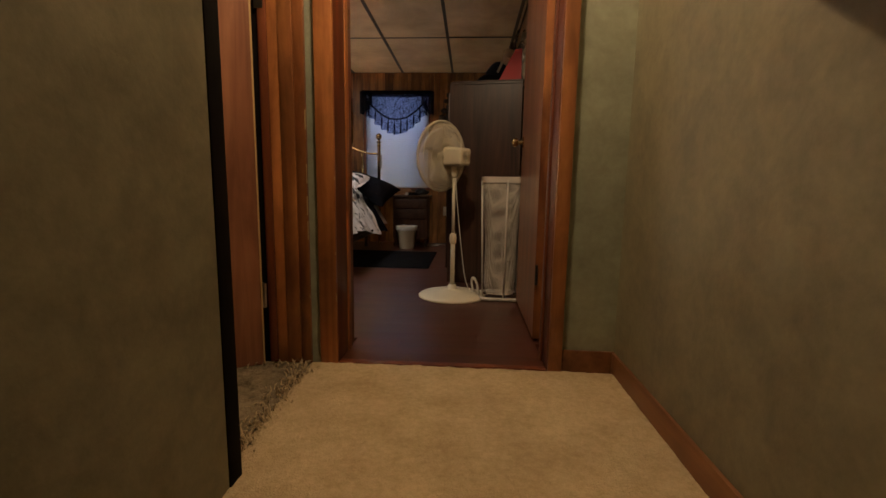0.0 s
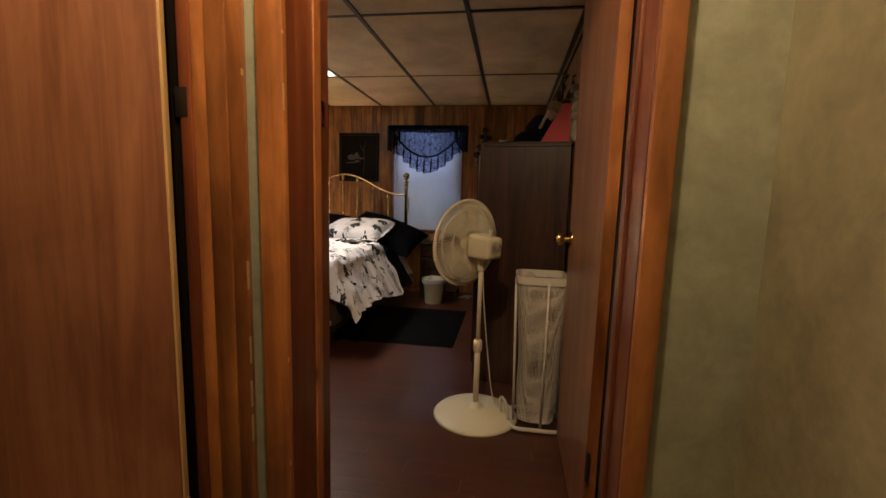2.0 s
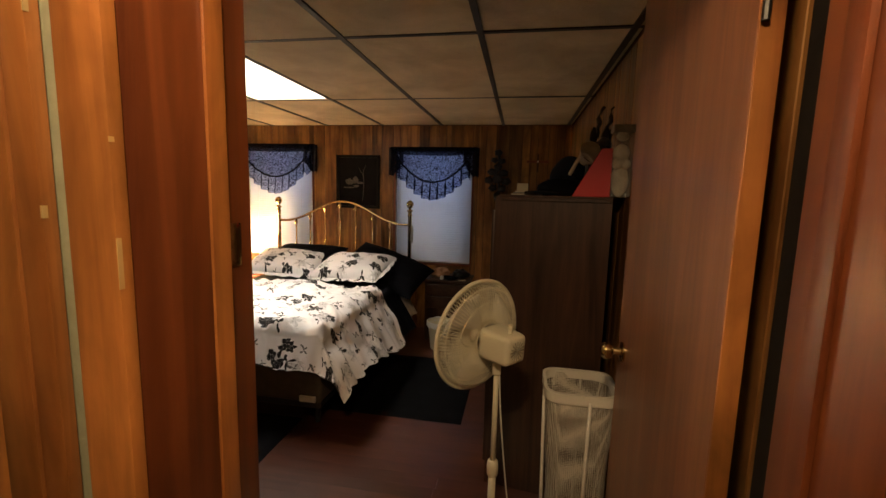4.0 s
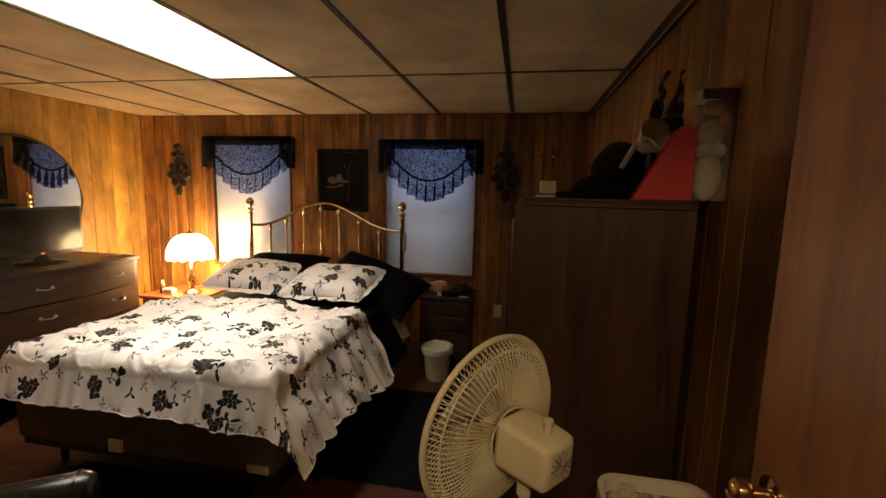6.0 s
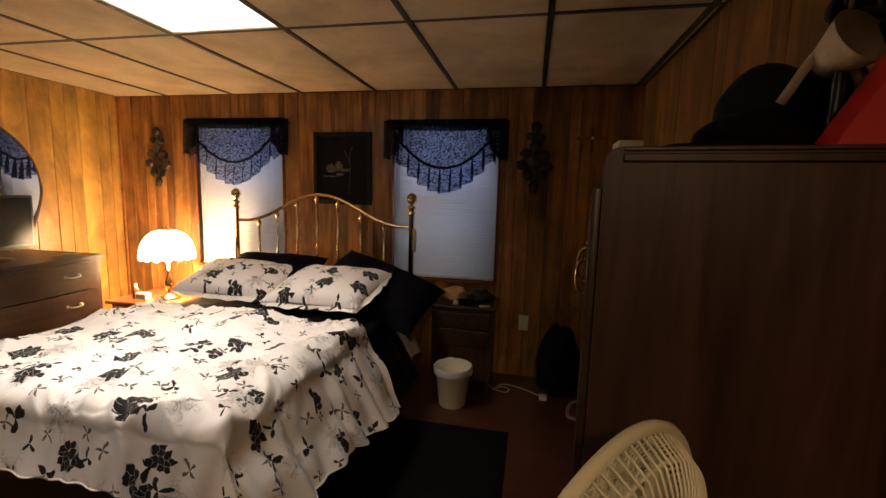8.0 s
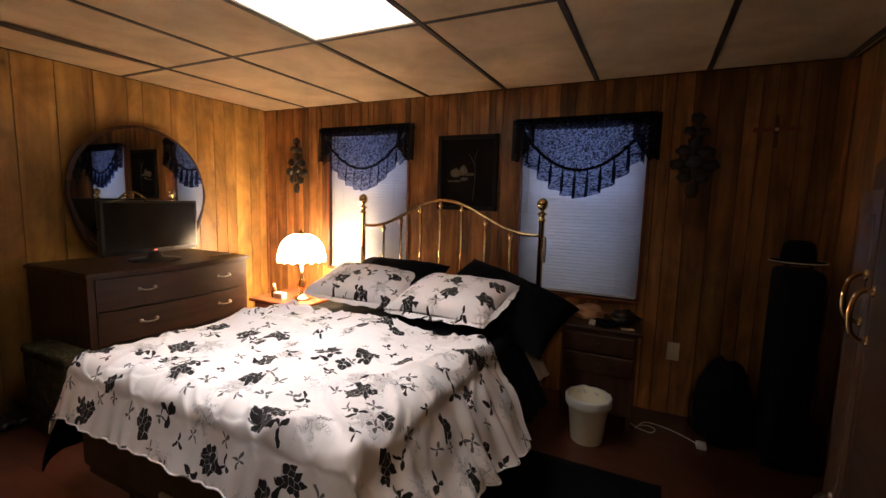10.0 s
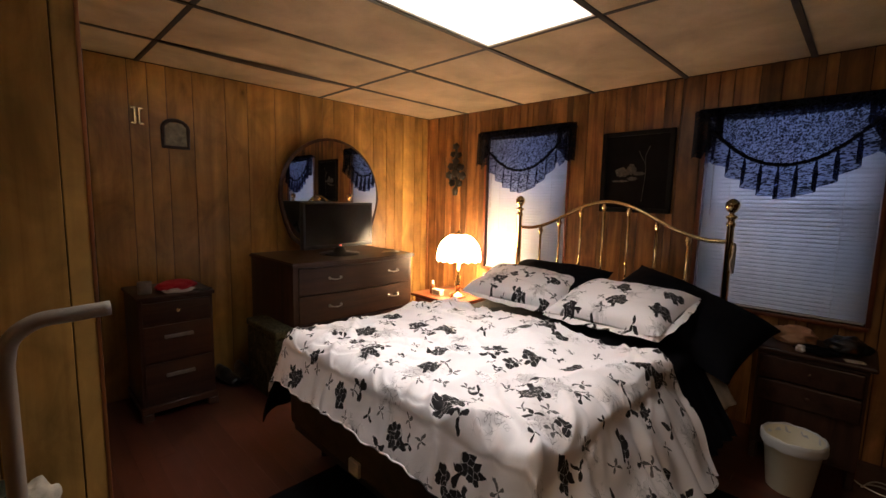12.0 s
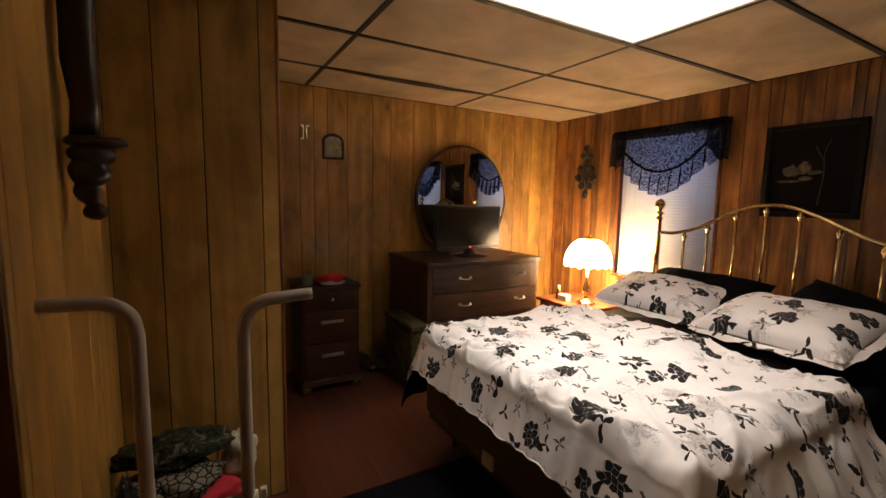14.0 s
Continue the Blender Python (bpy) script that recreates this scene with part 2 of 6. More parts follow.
def bend(points, steps=8):
    """A smooth line through points (Catmull-Rom)."""
    p = [Vector(q) for q in points]
    p = [2 * p[0] - p[1]] + p + [2 * p[-1] - p[-2]]
    out = []
    for i in range(1, len(p) - 2):
        for k in range(steps):
            t = k / steps
            a, b, c, d = p[i - 1:i + 3]
            out.append(0.5 * (2 * b + (c - a) * t + (2 * a - 5 * b + 4 * c - d) * t * t + (3 * b - a - 3 * c + d) * t ** 3))
    return out + [p[-2]]


def sheet(rows, bm=None, thick=0.0):
    """A surface through rows of points."""
    bm = bm or bmesh.new()
    vs = [[bm.verts.new(p) for p in row] for row in rows]
    for a, b in zip(vs, vs[1:]):
        for k in range(len(a) - 1):
            bm.faces.new((a[k], a[k + 1], b[k + 1], b[k]))
    bmesh.ops.recalc_face_normals(bm, faces=bm.faces)
    if thick:
        bmesh.ops.solidify(bm, geom=bm.faces[:], thickness=thick)
    return bm


def mesh_of(name, bm, material, smooth=False):
    data = bpy.data.meshes.new(name)
    bm.to_mesh(data)
    bm.free()
    for m in (material if isinstance(material, (list, tuple)) else [material]):
        data.materials.append(m)
    if smooth:
        data.shade_smooth()
        if smooth is not True:
            data.set_sharp_from_angle(angle=radians(smooth))
    return data


def part(name, bm, material, parent=None, label="", smooth=40, at=None):
    ob = new(name, mesh_of(name, bm, material, smooth))
    ob.parent = parent
    if at is not None:
        ob.matrix_basis = at if isinstance(at, Matrix) else Matrix.Translation(at)
    return tagged(ob, label)


def thing(name, where, label, category, group="", turn=0.0):
    ob = new(name)
    ob.empty_display_size = 0.1
    ob.matrix_basis = pose(*where, 0, 0, turn)
    return tagged(ob, label, category, group)


def solid(name, bm, material, label, category, where=(0, 0, 0), group="", smooth=40, turn=0.0):
    ob = part(name, bm, material, None, "", smooth, pose(*where, 0, 0, turn))
    return tagged(ob, label, category, group)


def setting(name, bm, material, label, category, smooth=False):
    return tagged(part(name, bm, material, None, "", smooth), label, category, "", "structure")

# ---------------------------------------------------------------- structure
XL, XR, YF, YB, ZC = -3.56, 0.655, -3.66, 0.0, 2.09      # bedroom
HALL_Y = -3.88                                           # hall side of the front wall
DOOR_L, DOOR_R, DOOR_H = -0.275, 0.562, 2.02               # bedroom doorway
SIDE_L, SIDE_R = -1.12, -0.548                           # side doorway on the landing
STAIR_Y, HALL_R, STAIR_L = -4.72, 0.79, -0.274
WIN = [(-2.80, -2.00), (-1.08, -0.285)]
WIN_Z0, WIN_Z1 = 0.70, 1.86


def wall_boxes(spans):
    bm = bmesh.new()
    for lo, hi in spans:
        box(bm, lo, hi)
    return bm


wall_north = setting("wall_north", wall_boxes(
    [((XL - 0.15, YB + 0.008, 0), (XR + 0.15, YB + 0.15, WIN_Z0)), ((XL - 0.15, YB + 0.008, WIN_Z1), (XR + 0.15, YB + 0.15, ZC + 0.2))]
    + [((a, YB + 0.008, WIN_Z0), (b, YB + 0.15, WIN_Z1)) for a, b in ((XL - 0.15, WIN[0][0]), (WIN[0][1], WIN[1][0]), (WIN[1][1], XR + 0.15))]),
    GROOVE, "wood-panelled bedroom wall with two windows", "wall")
wall_west = setting("wall_west", boxed((XL - 0.15, YF, 0), (XL - 0.008, YB + 0.008, ZC + 0.2)), GROOVE, "honey-coloured wood-panelled bedroom wall", "wall")
wall_east = setting("wall_east", boxed((XR + 0.008, YF, 0), (XR + 0.15, YB + 0.008, ZC + 0.2)), GROOVE, "wood-panelled bedroom wall behind the wardrobe", "wall")
CLOSET_X, CLOSET_Y, CHASE_X, CHASE_Y = -2.22, -2.84, -1.26, -3.41
wall_closet = setting("wall_closet", boxed((XL - 0.008, YF, 0), (CLOSET_X - 0.008, CLOSET_Y - 0.008, ZC)), GROOVE, "wood-panelled closet block jutting into the bedroom", "wall")
wall_chase = setting("wall_chase", boxed((CLOSET_X - 0.008, YF, 0), (CHASE_X - 0.008, CHASE_Y - 0.008, ZC)), GROOVE, "narrow wood-panelled wall beside the closet", "wall")
wall_south = setting("wall_south", wall_boxes([
    ((XL - 0.15, HALL_Y, 0), (SIDE_L, YF, ZC + 0.2)), ((SIDE_R, HALL_Y, 0), (DOOR_L, YF, ZC + 0.2)), ((DOOR_R, HALL_Y, 0), (HALL_R + 0.15, YF, ZC + 0.2)),
    ((DOOR_L, HALL_Y, DOOR_H), (DOOR_R, YF, ZC + 0.2)), ((SIDE_L, HALL_Y, DOOR_H), (SIDE_R, YF, ZC + 0.2)), ((SIDE_L, YF - 0.03, 0), (SIDE_R, YF, DOOR_H))]),
    OLIVE_PALE, "grey-green plastered wall with the bedroom doorway", "wall")
floor = setting("floor", boxed((XL - 0.15, HALL_Y, -0.12), (HALL_R, YB + 0.15, -0.022)), GROOVE, "dark red-brown varnished board floor", "floor")

# ceiling: boards between dark strips, in one mesh
bm = bmesh.new()
xs = [XL] + [-3.05 + 0.61 * k for k in range(7)] + [XR]
ys = [YF, -2.44, -1.22, YB]
LIGHT_X, LIGHT_Y = (-1.83, -1.22), (-2.44, -1.22)
box(bm, (XL - 0.15, YF, ZC + 0.03), (XR + 0.15, YB + 0.15, ZC + 0.16))
for f in bm.faces:
    f.material_index = 1
for a, b in zip(xs, xs[1:]):
    for c, d in zip(ys, ys[1:]):
        if abs(a - LIGHT_X[0]) < 0.01 and abs(c - LIGHT_Y[0]) < 0.01:
            continue
        seen = set(bm.faces)
        sag = random.uniform(-0.002, 0.003)
        box(bm, (a + 0.012, c + 0.011, ZC + sag), (b - 0.012, d - 0.011, ZC + 0.028), 0.003)
for x in xs[1:-1]:
    seen = set(bm.faces)
    box(bm, (x - 0.013, YF, ZC - 0.004), (x + 0.013, YB, ZC + 0.03))
    for f in set(bm.faces) - seen:
        f.material_index = 1
for y in ys[1:-1]:
    seen = set(bm.faces)
    box(bm, (XL, y - 0.012, ZC - 0.002), (XR, y + 0.012, ZC + 0.031))
    for f in set(bm.faces) - seen:
        f.material_index = 1
# dark lens-shaped face paints the shaded gap of a sagging board near the west wall
vs = [bm.verts.new((-3.05 + side * (0.012 + 0.040 * math.sin(math.pi * k / 12) ** 1.5), -2.44 + 1.22 * k / 12, ZC - 0.006)) for side, ks in ((-1, range(13)), (1, range(12, -1, -1))) for k in ks]
bm.faces.new(vs).material_index = 1
ceiling = setting("ceiling", bm, [TILE, GRID], "stained tan ceiling boards between dark strips", "ceiling")

# landing, stairs and stairwell
landing = setting("landing_floor", boxed((-1.6, STAIR_Y, -0.12), (HALL_R + 0.01, HALL_Y, -0.004)), CARPET_OLD, "landing floor with worn shaggy carpet", "floor")
wall_hall_east = setting("wall_hall_east", boxed((HALL_R, -7.6, -2.4), (HALL_R + 0.15, HALL_Y, 2.4)), OLIVE, "olive green plastered stairwell wall", "wall")
wall_hall_west = setting("wall_hall_west", boxed((STAIR_L - 0.11, -7.6, -2.4), (STAIR_L, STAIR_Y + 0.10, 2.4)), OLIVE, "olive green stairwell wall ending at the landing", "wall")
wall_landing_west = setting("wall_landing_west", boxed((-1.7, -4.9, -0.12), (-1.55, HALL_Y, 2.4)), OLIVE, "olive plaster wall closing the landing", "wall")
wall_landing_south = setting("wall_landing_south", boxed((-1.7, -5.05, -0.12), (STAIR_L - 0.11, -4.9, 2.4)), OLIVE, "olive plaster wall behind the stairwell", "wall")
wall_stairfoot = setting("wall_stairfoot", boxed((STAIR_L - 0.11, -7.75, -2.4), (HALL_R + 0.15, -7.6, 2.4)), OLIVE, "olive plaster wall at the foot of the stairs", "wall")
hall_ceiling = setting("hall_ceiling", boxed((-1.7, -7.75, 2.30), (HALL_R + 0.15, HALL_Y, 2.42)), CEIL_PLAIN, "plain cream hall ceiling", "ceiling")
stairs = tagged(new("staircase"), "carpeted staircase rising to the landing", "stairs", "", "structure")
for k in range(10):
    z = -0.19 * (k + 1)
    part("step", boxed((STAIR_L, STAIR_Y - 0.235 * (k + 1), z - 0.4), (HALL_R, STAIR_Y - 0.235 * k + 0.01, z), 0.012, 2), CARPET, stairs)

# ---------------------------------------------------------------- more materials


def floral():
    """White cotton printed with black roses, leaves and fine grey sprigs; the pattern lies on the cloth's own coordinates."""
    n = Nodes("floral_print_cotton")
    uv = n.tree.nodes.new("ShaderNodeTexCoord").outputs["UV"]
    wob = n.tree.nodes.new("ShaderNodeTexNoise")
    wob.inputs["Scale"].default_value = 22
    n.plug(uv, wob.inputs["Vector"])
    uvw = n.vmath("ADD", uv, n.scaled(n.vmath("SUBTRACT", wob.outputs["Color"], (0.5, 0.5, 0.5)), 0.042))

    def cell(scale, shift, spread):
        v = n.tree.nodes.new("ShaderNodeTexVoronoi")
        v.voronoi_dimensions = "2D"
        v.inputs["Scale"].default_value = scale
        v.inputs["Randomness"].default_value = spread
        at = n.vmath("ADD", uvw, shift)
        n.plug(at, v.inputs["Vector"])
        d = n.vmath("SUBTRACT", at, v.outputs["Position"])
        sep = n.tree.nodes.new("ShaderNodeSeparateXYZ")
        n.plug(d, sep.inputs[0])
        rnd = n.tree.nodes.new("ShaderNodeSeparateColor")
        n.plug(v.outputs["Color"], rnd.inputs[0])
        angle = n.math("ADD", n.math("ARCTAN2", sep.outputs[1], sep.outputs[0]), n.math("MULTIPLY", rnd.outputs[0], 6.28))
        sep2 = n.tree.nodes.new("ShaderNodeVectorMath")
        sep2.operation = "LENGTH"
        n.plug(d, sep2.inputs[0])
        return sep2.outputs["Value"], angle, rnd.outputs[1], rnd.outputs[2]

    def soft(value, edge, width):
        m = n.tree.nodes.new("ShaderNodeMapRange")
        n.plug(value, m.inputs[0])
        n.plug(n.math("ADD", edge, width) if isinstance(edge, bpy.types.NodeSocket) else edge + width, m.inputs[1])
        n.plug(n.math("SUBTRACT", edge, width) if isinstance(edge, bpy.types.NodeSocket) else edge - width, m.inputs[2])
        return m.outputs[0]

    # roses: clusters of whole petals parted by thin pale lines
    pv, pe = n.tree.nodes.new("ShaderNodeTexVoronoi"), n.tree.nodes.new("ShaderNodeTexVoronoi")
    for v in (pv, pe):
        v.voronoi_dimensions = "2D"
        v.inputs["Scale"].default_value = 46
        v.inputs["Randomness"].default_value = 0.9
        n.plug(uvw, v.inputs["Vector"])
    pe.feature = "DISTANCE_TO_EDGE"
    rv = n.tree.nodes.new("ShaderNodeTexVoronoi")
    rv.voronoi_dimensions = "2D"
    rv.inputs["Scale"].default_value = 4.1
    rv.inputs["Randomness"].default_value = 0.85
    n.plug(pv.outputs["Position"], rv.inputs["Vector"])
    rr = n.tree.nodes.new("ShaderNodeSeparateColor")
    n.plug(rv.outputs["Color"], rr.inputs[0])
    reach0 = n.math("MULTIPLY_ADD", rr.outputs[1], 0.024, 0.030)
    far = n.vmath("DISTANCE", pv.outputs["Position"], rv.outputs["Position"])
    rose = n.math("LESS_THAN", far, reach0)
    rose = n.math("MULTIPLY", rose, n.math("MULTIPLY", n.ramp(pe.outputs["Distance"], [(0.005, 0.35), (0.04, 1.0)]), n.ramp(pv.outputs["Distance"], [(0.66, 1.0), (0.74, 0.3)])))
    # leaves in fans near the roses
    r2, a2, s2, u2 = cell(6.2, (0.12, 0.57, 0), 0.95)
    blade = n.math("POWER", n.math("ABSOLUTE", n.math("COSINE", n.math("MULTIPLY", a2, 1.5))), 2.6)
    reach = n.math("MULTIPLY", n.math("MULTIPLY_ADD", s2, 0.026, 0.022), blade)
    leaf = n.math("MULTIPLY", soft(r2, reach, 0.002), n.math("GREATER_THAN", u2, 0.22))
    r4, a4, s4, u4 = cell(8.5, (0.43, 0.21, 0), 0.95)
    blade4 = n.math("POWER", n.math("ABSOLUTE", n.math("COSINE", n.math("MULTIPLY", a4, 2.0))), 3.0)
    small = n.math("MULTIPLY", soft(r4, n.math("MULTIPLY", n.math("MULTIPLY_ADD", s4, 0.018, 0.018), blade4), 0.0015), n.math("GREATER_THAN", u4, 0.25))
    leaf = n.math("MAXIMUM", leaf, n.math("MULTIPLY", small, 0.85))
    # grey washed flowers and fine drawn sprigs
    r3, a3, s3, u3 = cell(4.3, (0.71, 0.33, 0), 0.9)
    edge3 = n.math("MULTIPLY", n.math("MULTIPLY_ADD", s3, 0.03, 0.035), n.math("MULTIPLY_ADD", n.math("COSINE", n.math("MULTIPLY", a3, 6.0)), 0.25, 0.75))
    wash = n.math("MULTIPLY", soft(r3, edge3, 0.012), n.math("GREATER_THAN", u3, 0.15))
    line = n.tree.nodes.new("ShaderNodeTexVoronoi")
    line.voronoi_dimensions, line.feature = "2D", "DISTANCE_TO_EDGE"
    line.inputs["Scale"].default_value = 34
    n.plug(n.vmath("ADD", uv, n.scaled(wob.outputs["Color"], 0.12)), line.inputs["Vector"])
    near = soft(r3, n.math("MULTIPLY", edge3, 1.5), 0.02)
    sprig = n.math("MULTIPLY", n.math("MULTIPLY", soft(line.outputs["Distance"], 0.035, 0.03), near), 0.7)
    weave = n.noise(n.vmath("MULTIPLY", uv, (1, 1, 1)), 600, 2)
    tone = n.noise(uv, 5, 3)
    white = n.mix(tone, (0.84, 0.79, 0.79), (0.89, 0.85, 0.86))
    col = n.mix(n.math("MULTIPLY", wash, 0.38), white, (0.25, 0.23, 0.23))
    col = n.mix(sprig, col, (0.10, 0.09, 0.09))
    col = n.mix(leaf, col, (0.015, 0.013, 0.014))
    col = n.mix(rose, col, (0.014, 0.012, 0.013))
    n.bump(weave, 0.25, 0.001)
    return n.out(col, 0.8, 0.0, Sheen_Weight=0.04, Specular_IOR_Level=0.25)


def lace(name, thread, cover=0.62):
    """Black lace: threads round small holes, seen through."""
    n = Nodes(name)
    uv = n.tree.nodes.new("ShaderNodeTexCoord").outputs["UV"]
    v = n.tree.nodes.new("ShaderNodeTexVoronoi")
    v.inputs["Scale"].default_value = 125
    n.plug(n.vmath("ADD", uv, n.scaled(n.noise(uv, 30, 3), 0.05)), v.inputs["Vector"])
    big = n.noise(uv, 26, 2, 0.5, 1.5)
    f = n.math("ADD", n.math("MULTIPLY", v.outputs["Distance"], 0.7), n.math("MULTIPLY", big, 0.42))
    hole = n.ramp(f, [(cover - 0.1, 0.0), (cover + 0.03, 1.0)])
    clear = n.tree.nodes.new("ShaderNodeBsdfTransparent")
    # blue of the dusk backlight is put into the holes' tint
    clear.inputs[0].default_value = (0.45, 0.51, 0.74, 1)
    thin = n.tree.nodes.new("ShaderNodeBsdfTranslucent")
    thin.inputs[0].default_value = (*(c * 2 for c in thread), 1)
    n.out(thread, 0.85)
    m1, m2 = n.tree.nodes.new("ShaderNodeMixShader"), n.tree.nodes.new("ShaderNodeMixShader")
    m1.inputs[0].default_value = 0.35
    n.tree.links.new(n.bsdf.outputs[0], m1.inputs[1]), n.tree.links.new(thin.outputs[0], m1.inputs[2])
    n.tree.links.new(m1.outputs[0], m2.inputs[1]), n.tree.links.new(clear.outputs[0], m2.inputs[2])
    n.plug(n.math("MULTIPLY_ADD", hole, 0.72, 0.06), m2.inputs[0])
    n.tree.links.new(m2.outputs[0], n.tree.nodes["Material Output"].inputs[0])
    return n.mat


def net(name, colour, scale, cover):
    """A fine net that lets light through its holes."""
    n = Nodes(name)
    v = n.tree.nodes.new("ShaderNodeTexVoronoi")
    v.inputs["Scale"].default_value = scale
    v.inputs["Randomness"].default_value = 0.15
    n.plug(n.coords(vary=False), v.inputs["Vector"])
    cloth = n.noise(n.coords(vary=False), 12, 4)
    hole = n.ramp(v.outputs["Distance"], [(0.34, 1.0), (0.58, 0.0)])
    clear = n.tree.nodes.new("ShaderNodeBsdfTransparent")
    mixer = n.tree.nodes.new("ShaderNodeMixShader")
    n.out(n.mix(cloth, tuple(c * 0.75 for c in colour), colour), 0.7)
    n.tree.links.new(n.bsdf.outputs[0], mixer.inputs[1]), n.tree.links.new(clear.outputs[0], mixer.inputs[2])
    n.plug(n.math("MULTIPLY", hole, cover), mixer.inputs[0])
    n.tree.links.new(mixer.outputs[0], n.tree.nodes["Material Output"].inputs[0])
    return n.mat


def thin_white(name, colour, through_amount):
    """A thin sheet that light shines through."""
    n = Nodes(name)
    a = n.noise(n.coords(), 20, 4)
    n.out(n.mix(a, tuple(c * 0.92 for c in colour), colour), 0.45)
    tr = n.tree.nodes.new("ShaderNodeBsdfTranslucent")
    tr.inputs[0].default_value = (*colour, 1)
    mixer = n.tree.nodes.new("ShaderNodeMixShader")
    mixer.inputs[0].default_value = through_amount
    n.tree.links.new(n.bsdf.outputs[0], mixer.inputs[1]), n.tree.links.new(tr.outputs[0], mixer.inputs[2])
    n.tree.links.new(mixer.outputs[0], n.tree.nodes["Material Output"].inputs[0])
    return n.mat


def glass(name, tint=(1, 1, 1), rough=0.02):
    n = Nodes(name)
    return n.out(tint, rough, 0.0, Transmission_Weight=1.0, IOR=1.45)


def film(name, colour):
    """Thin clear wrapping with a gloss."""
    n = Nodes(name)
    return n.out(colour, 0.12, 0.0, Alpha=0.16)


FLORAL = floral()
LACE = lace("black_lace", (0.005, 0.006, 0.014), 0.605)
LACE_OPEN = lace("open_black_lace", (0.005, 0.006, 0.015), 0.565)
LACE_DENSE = lace("folded_black_lace", (0.004, 0.004, 0.009), 0.75)
BLIND = thin_white("blind_slat_vinyl", (0.78, 0.78, 0.76), 0.45)
BIN_BAG = thin_white("clear_bin_liner", (0.75, 0.75, 0.75), 0.4)
def shade_glass():
    """Glass petals in lead lines, lit from inside."""
    n = Nodes("lit_glass_shade")
    e = n.tree.nodes.new("ShaderNodeTexVoronoi")
    e.feature = "DISTANCE_TO_EDGE"
    e.inputs["Scale"].default_value = 26
    n.plug(n.coords(vary=False), e.inputs["Vector"])
    patch = n.noise(n.coords(vary=False), 11, 3)
    lead = n.ramp(e.outputs["Distance"], [(0.02, 0.06), (0.09, 1.0)])
    power = n.math("MULTIPLY", n.math("MULTIPLY_ADD", patch, 1.4, 0.3), lead)
    return n.out((0.6, 0.5, 0.35), 0.3, 0.0, Emission_Color=n.mix(patch, (1.0, 0.60, 0.26), (1.0, 0.76, 0.46)), Emission_Strength=n.math("MULTIPLY", power, SHADE_GLOW))


SHADE_GLASS = shade_glass()
HAMPER_NET = net("white_mesh_fabric", (0.66, 0.62, 0.54), 150.0, 1.0)
PANE = glass("window_glass")
MIRROR = Nodes("silvered_glass").out((0.82, 0.83, 0.82), 0.015, 1.0)
SCREEN = paint("dark_screen", (0.004, 0.004, 0.005), 0.16, 0.05, Specular_IOR_Level=0.22)
DARK_IRON = paint("black_cast_resin", (0.014, 0.011, 0.009), 0.42, 0.4, 25, 0.3)
CARVED = wood("dark_carved_wood", (0.012, 0.006, 0.004), (0.04, 0.018, 0.010), "z", 30, 0.35)
GREY_TUBE = paint("grey_enamel_tube", (0.42, 0.36, 0.29), 0.35, 0.12, 9, 0.05)
RED_CARD = paint("red_card", (0.50, 0.012, 0.015), 0.5, 0.05)
RED_CLOTH = fabric("red_cotton", (0.42, 0.02, 0.035))
CREAM_CLOTH = fabric("cream_plush", (0.50, 0.44, 0.34), 0.95, 70.0, 0.35, 1.0)
PEACH_CLOTH = fabric("peach_towel", (0.50, 0.28, 0.16), 0.95, 90.0, 0.3, 1.0)
def camouflage(name, scale, tones):
    n = Nodes(name)
    v = n.coords()
    f = n.noise(v, scale, 3, 0.6, 1.2)
    col = n.ramp(f, list(zip((0.40, 0.46, 0.54, 0.60), tones)))
    n.bump(n.noise(v, 60, 4), 0.6, 0.004)
    return n.out(col, 0.85, 0.0, Specular_IOR_Level=0.2)


def lattice():
    n = Nodes("black_lattice_on_grey_knit")
    e = n.tree.nodes.new("ShaderNodeTexVoronoi")
    e.feature = "DISTANCE_TO_EDGE"
    e.inputs["Scale"].default_value = 42
    n.plug(n.coords(), e.inputs["Vector"])
    col = n.ramp(e.outputs["Distance"], [(0.06, (0.008, 0.008, 0.007)), (0.12, (0.20, 0.18, 0.14))])
    n.bump(e.outputs["Distance"], 0.5, 0.003)
    return n.out(col, 0.9, 0.0, Specular_IOR_Level=0.2)


CAMO = camouflage("dark_leaf_print_cloth", 26, ((0.006, 0.007, 0.004), (0.030, 0.034, 0.016), (0.012, 0.013, 0.008), (0.11, 0.10, 0.065)))
LEOPARD = lattice()
LEATHER = paint("black_leather", (0.012, 0.011, 0.010), 0.32, 0.25, 16, 0.5, 90.0)
NAVY = fabric("navy_nylon", (0.007, 0.010, 0.016), 0.7, 420.0, 0.25, 0.3, 0.0)
BOX_SPRING = fabric("brown_ticking", (0.085, 0.064, 0.043), 0.9)
WHITE_SHEET = fabric("white_bedsheet", (0.62, 0.58, 0.54), 0.85)
CARDBOARD = paint("cream_cardboard", (0.62, 0.55, 0.42), 0.6)
WHITE_PLASTIC = paint("white_plastic", (0.66, 0.63, 0.57), 0.35, 0.05)
RED_WOOD = wood("cherry_red_wood", (0.13, 0.030, 0.014), (0.26, 0.075, 0.035), "x", 22, 0.3, (0.95, 1.05), 0.0, 0.5)
STEEL = metal("worn_steel", (0.55, 0.52, 0.48), 0.3)
CANVAS = paint("black_painted_canvas", (0.006, 0.005, 0.005), 0.8, 0.6, 9, 0.1)
DAUB = paint("faint_brush_strokes", (0.085, 0.072, 0.058), 0.8, 0.85, 60)
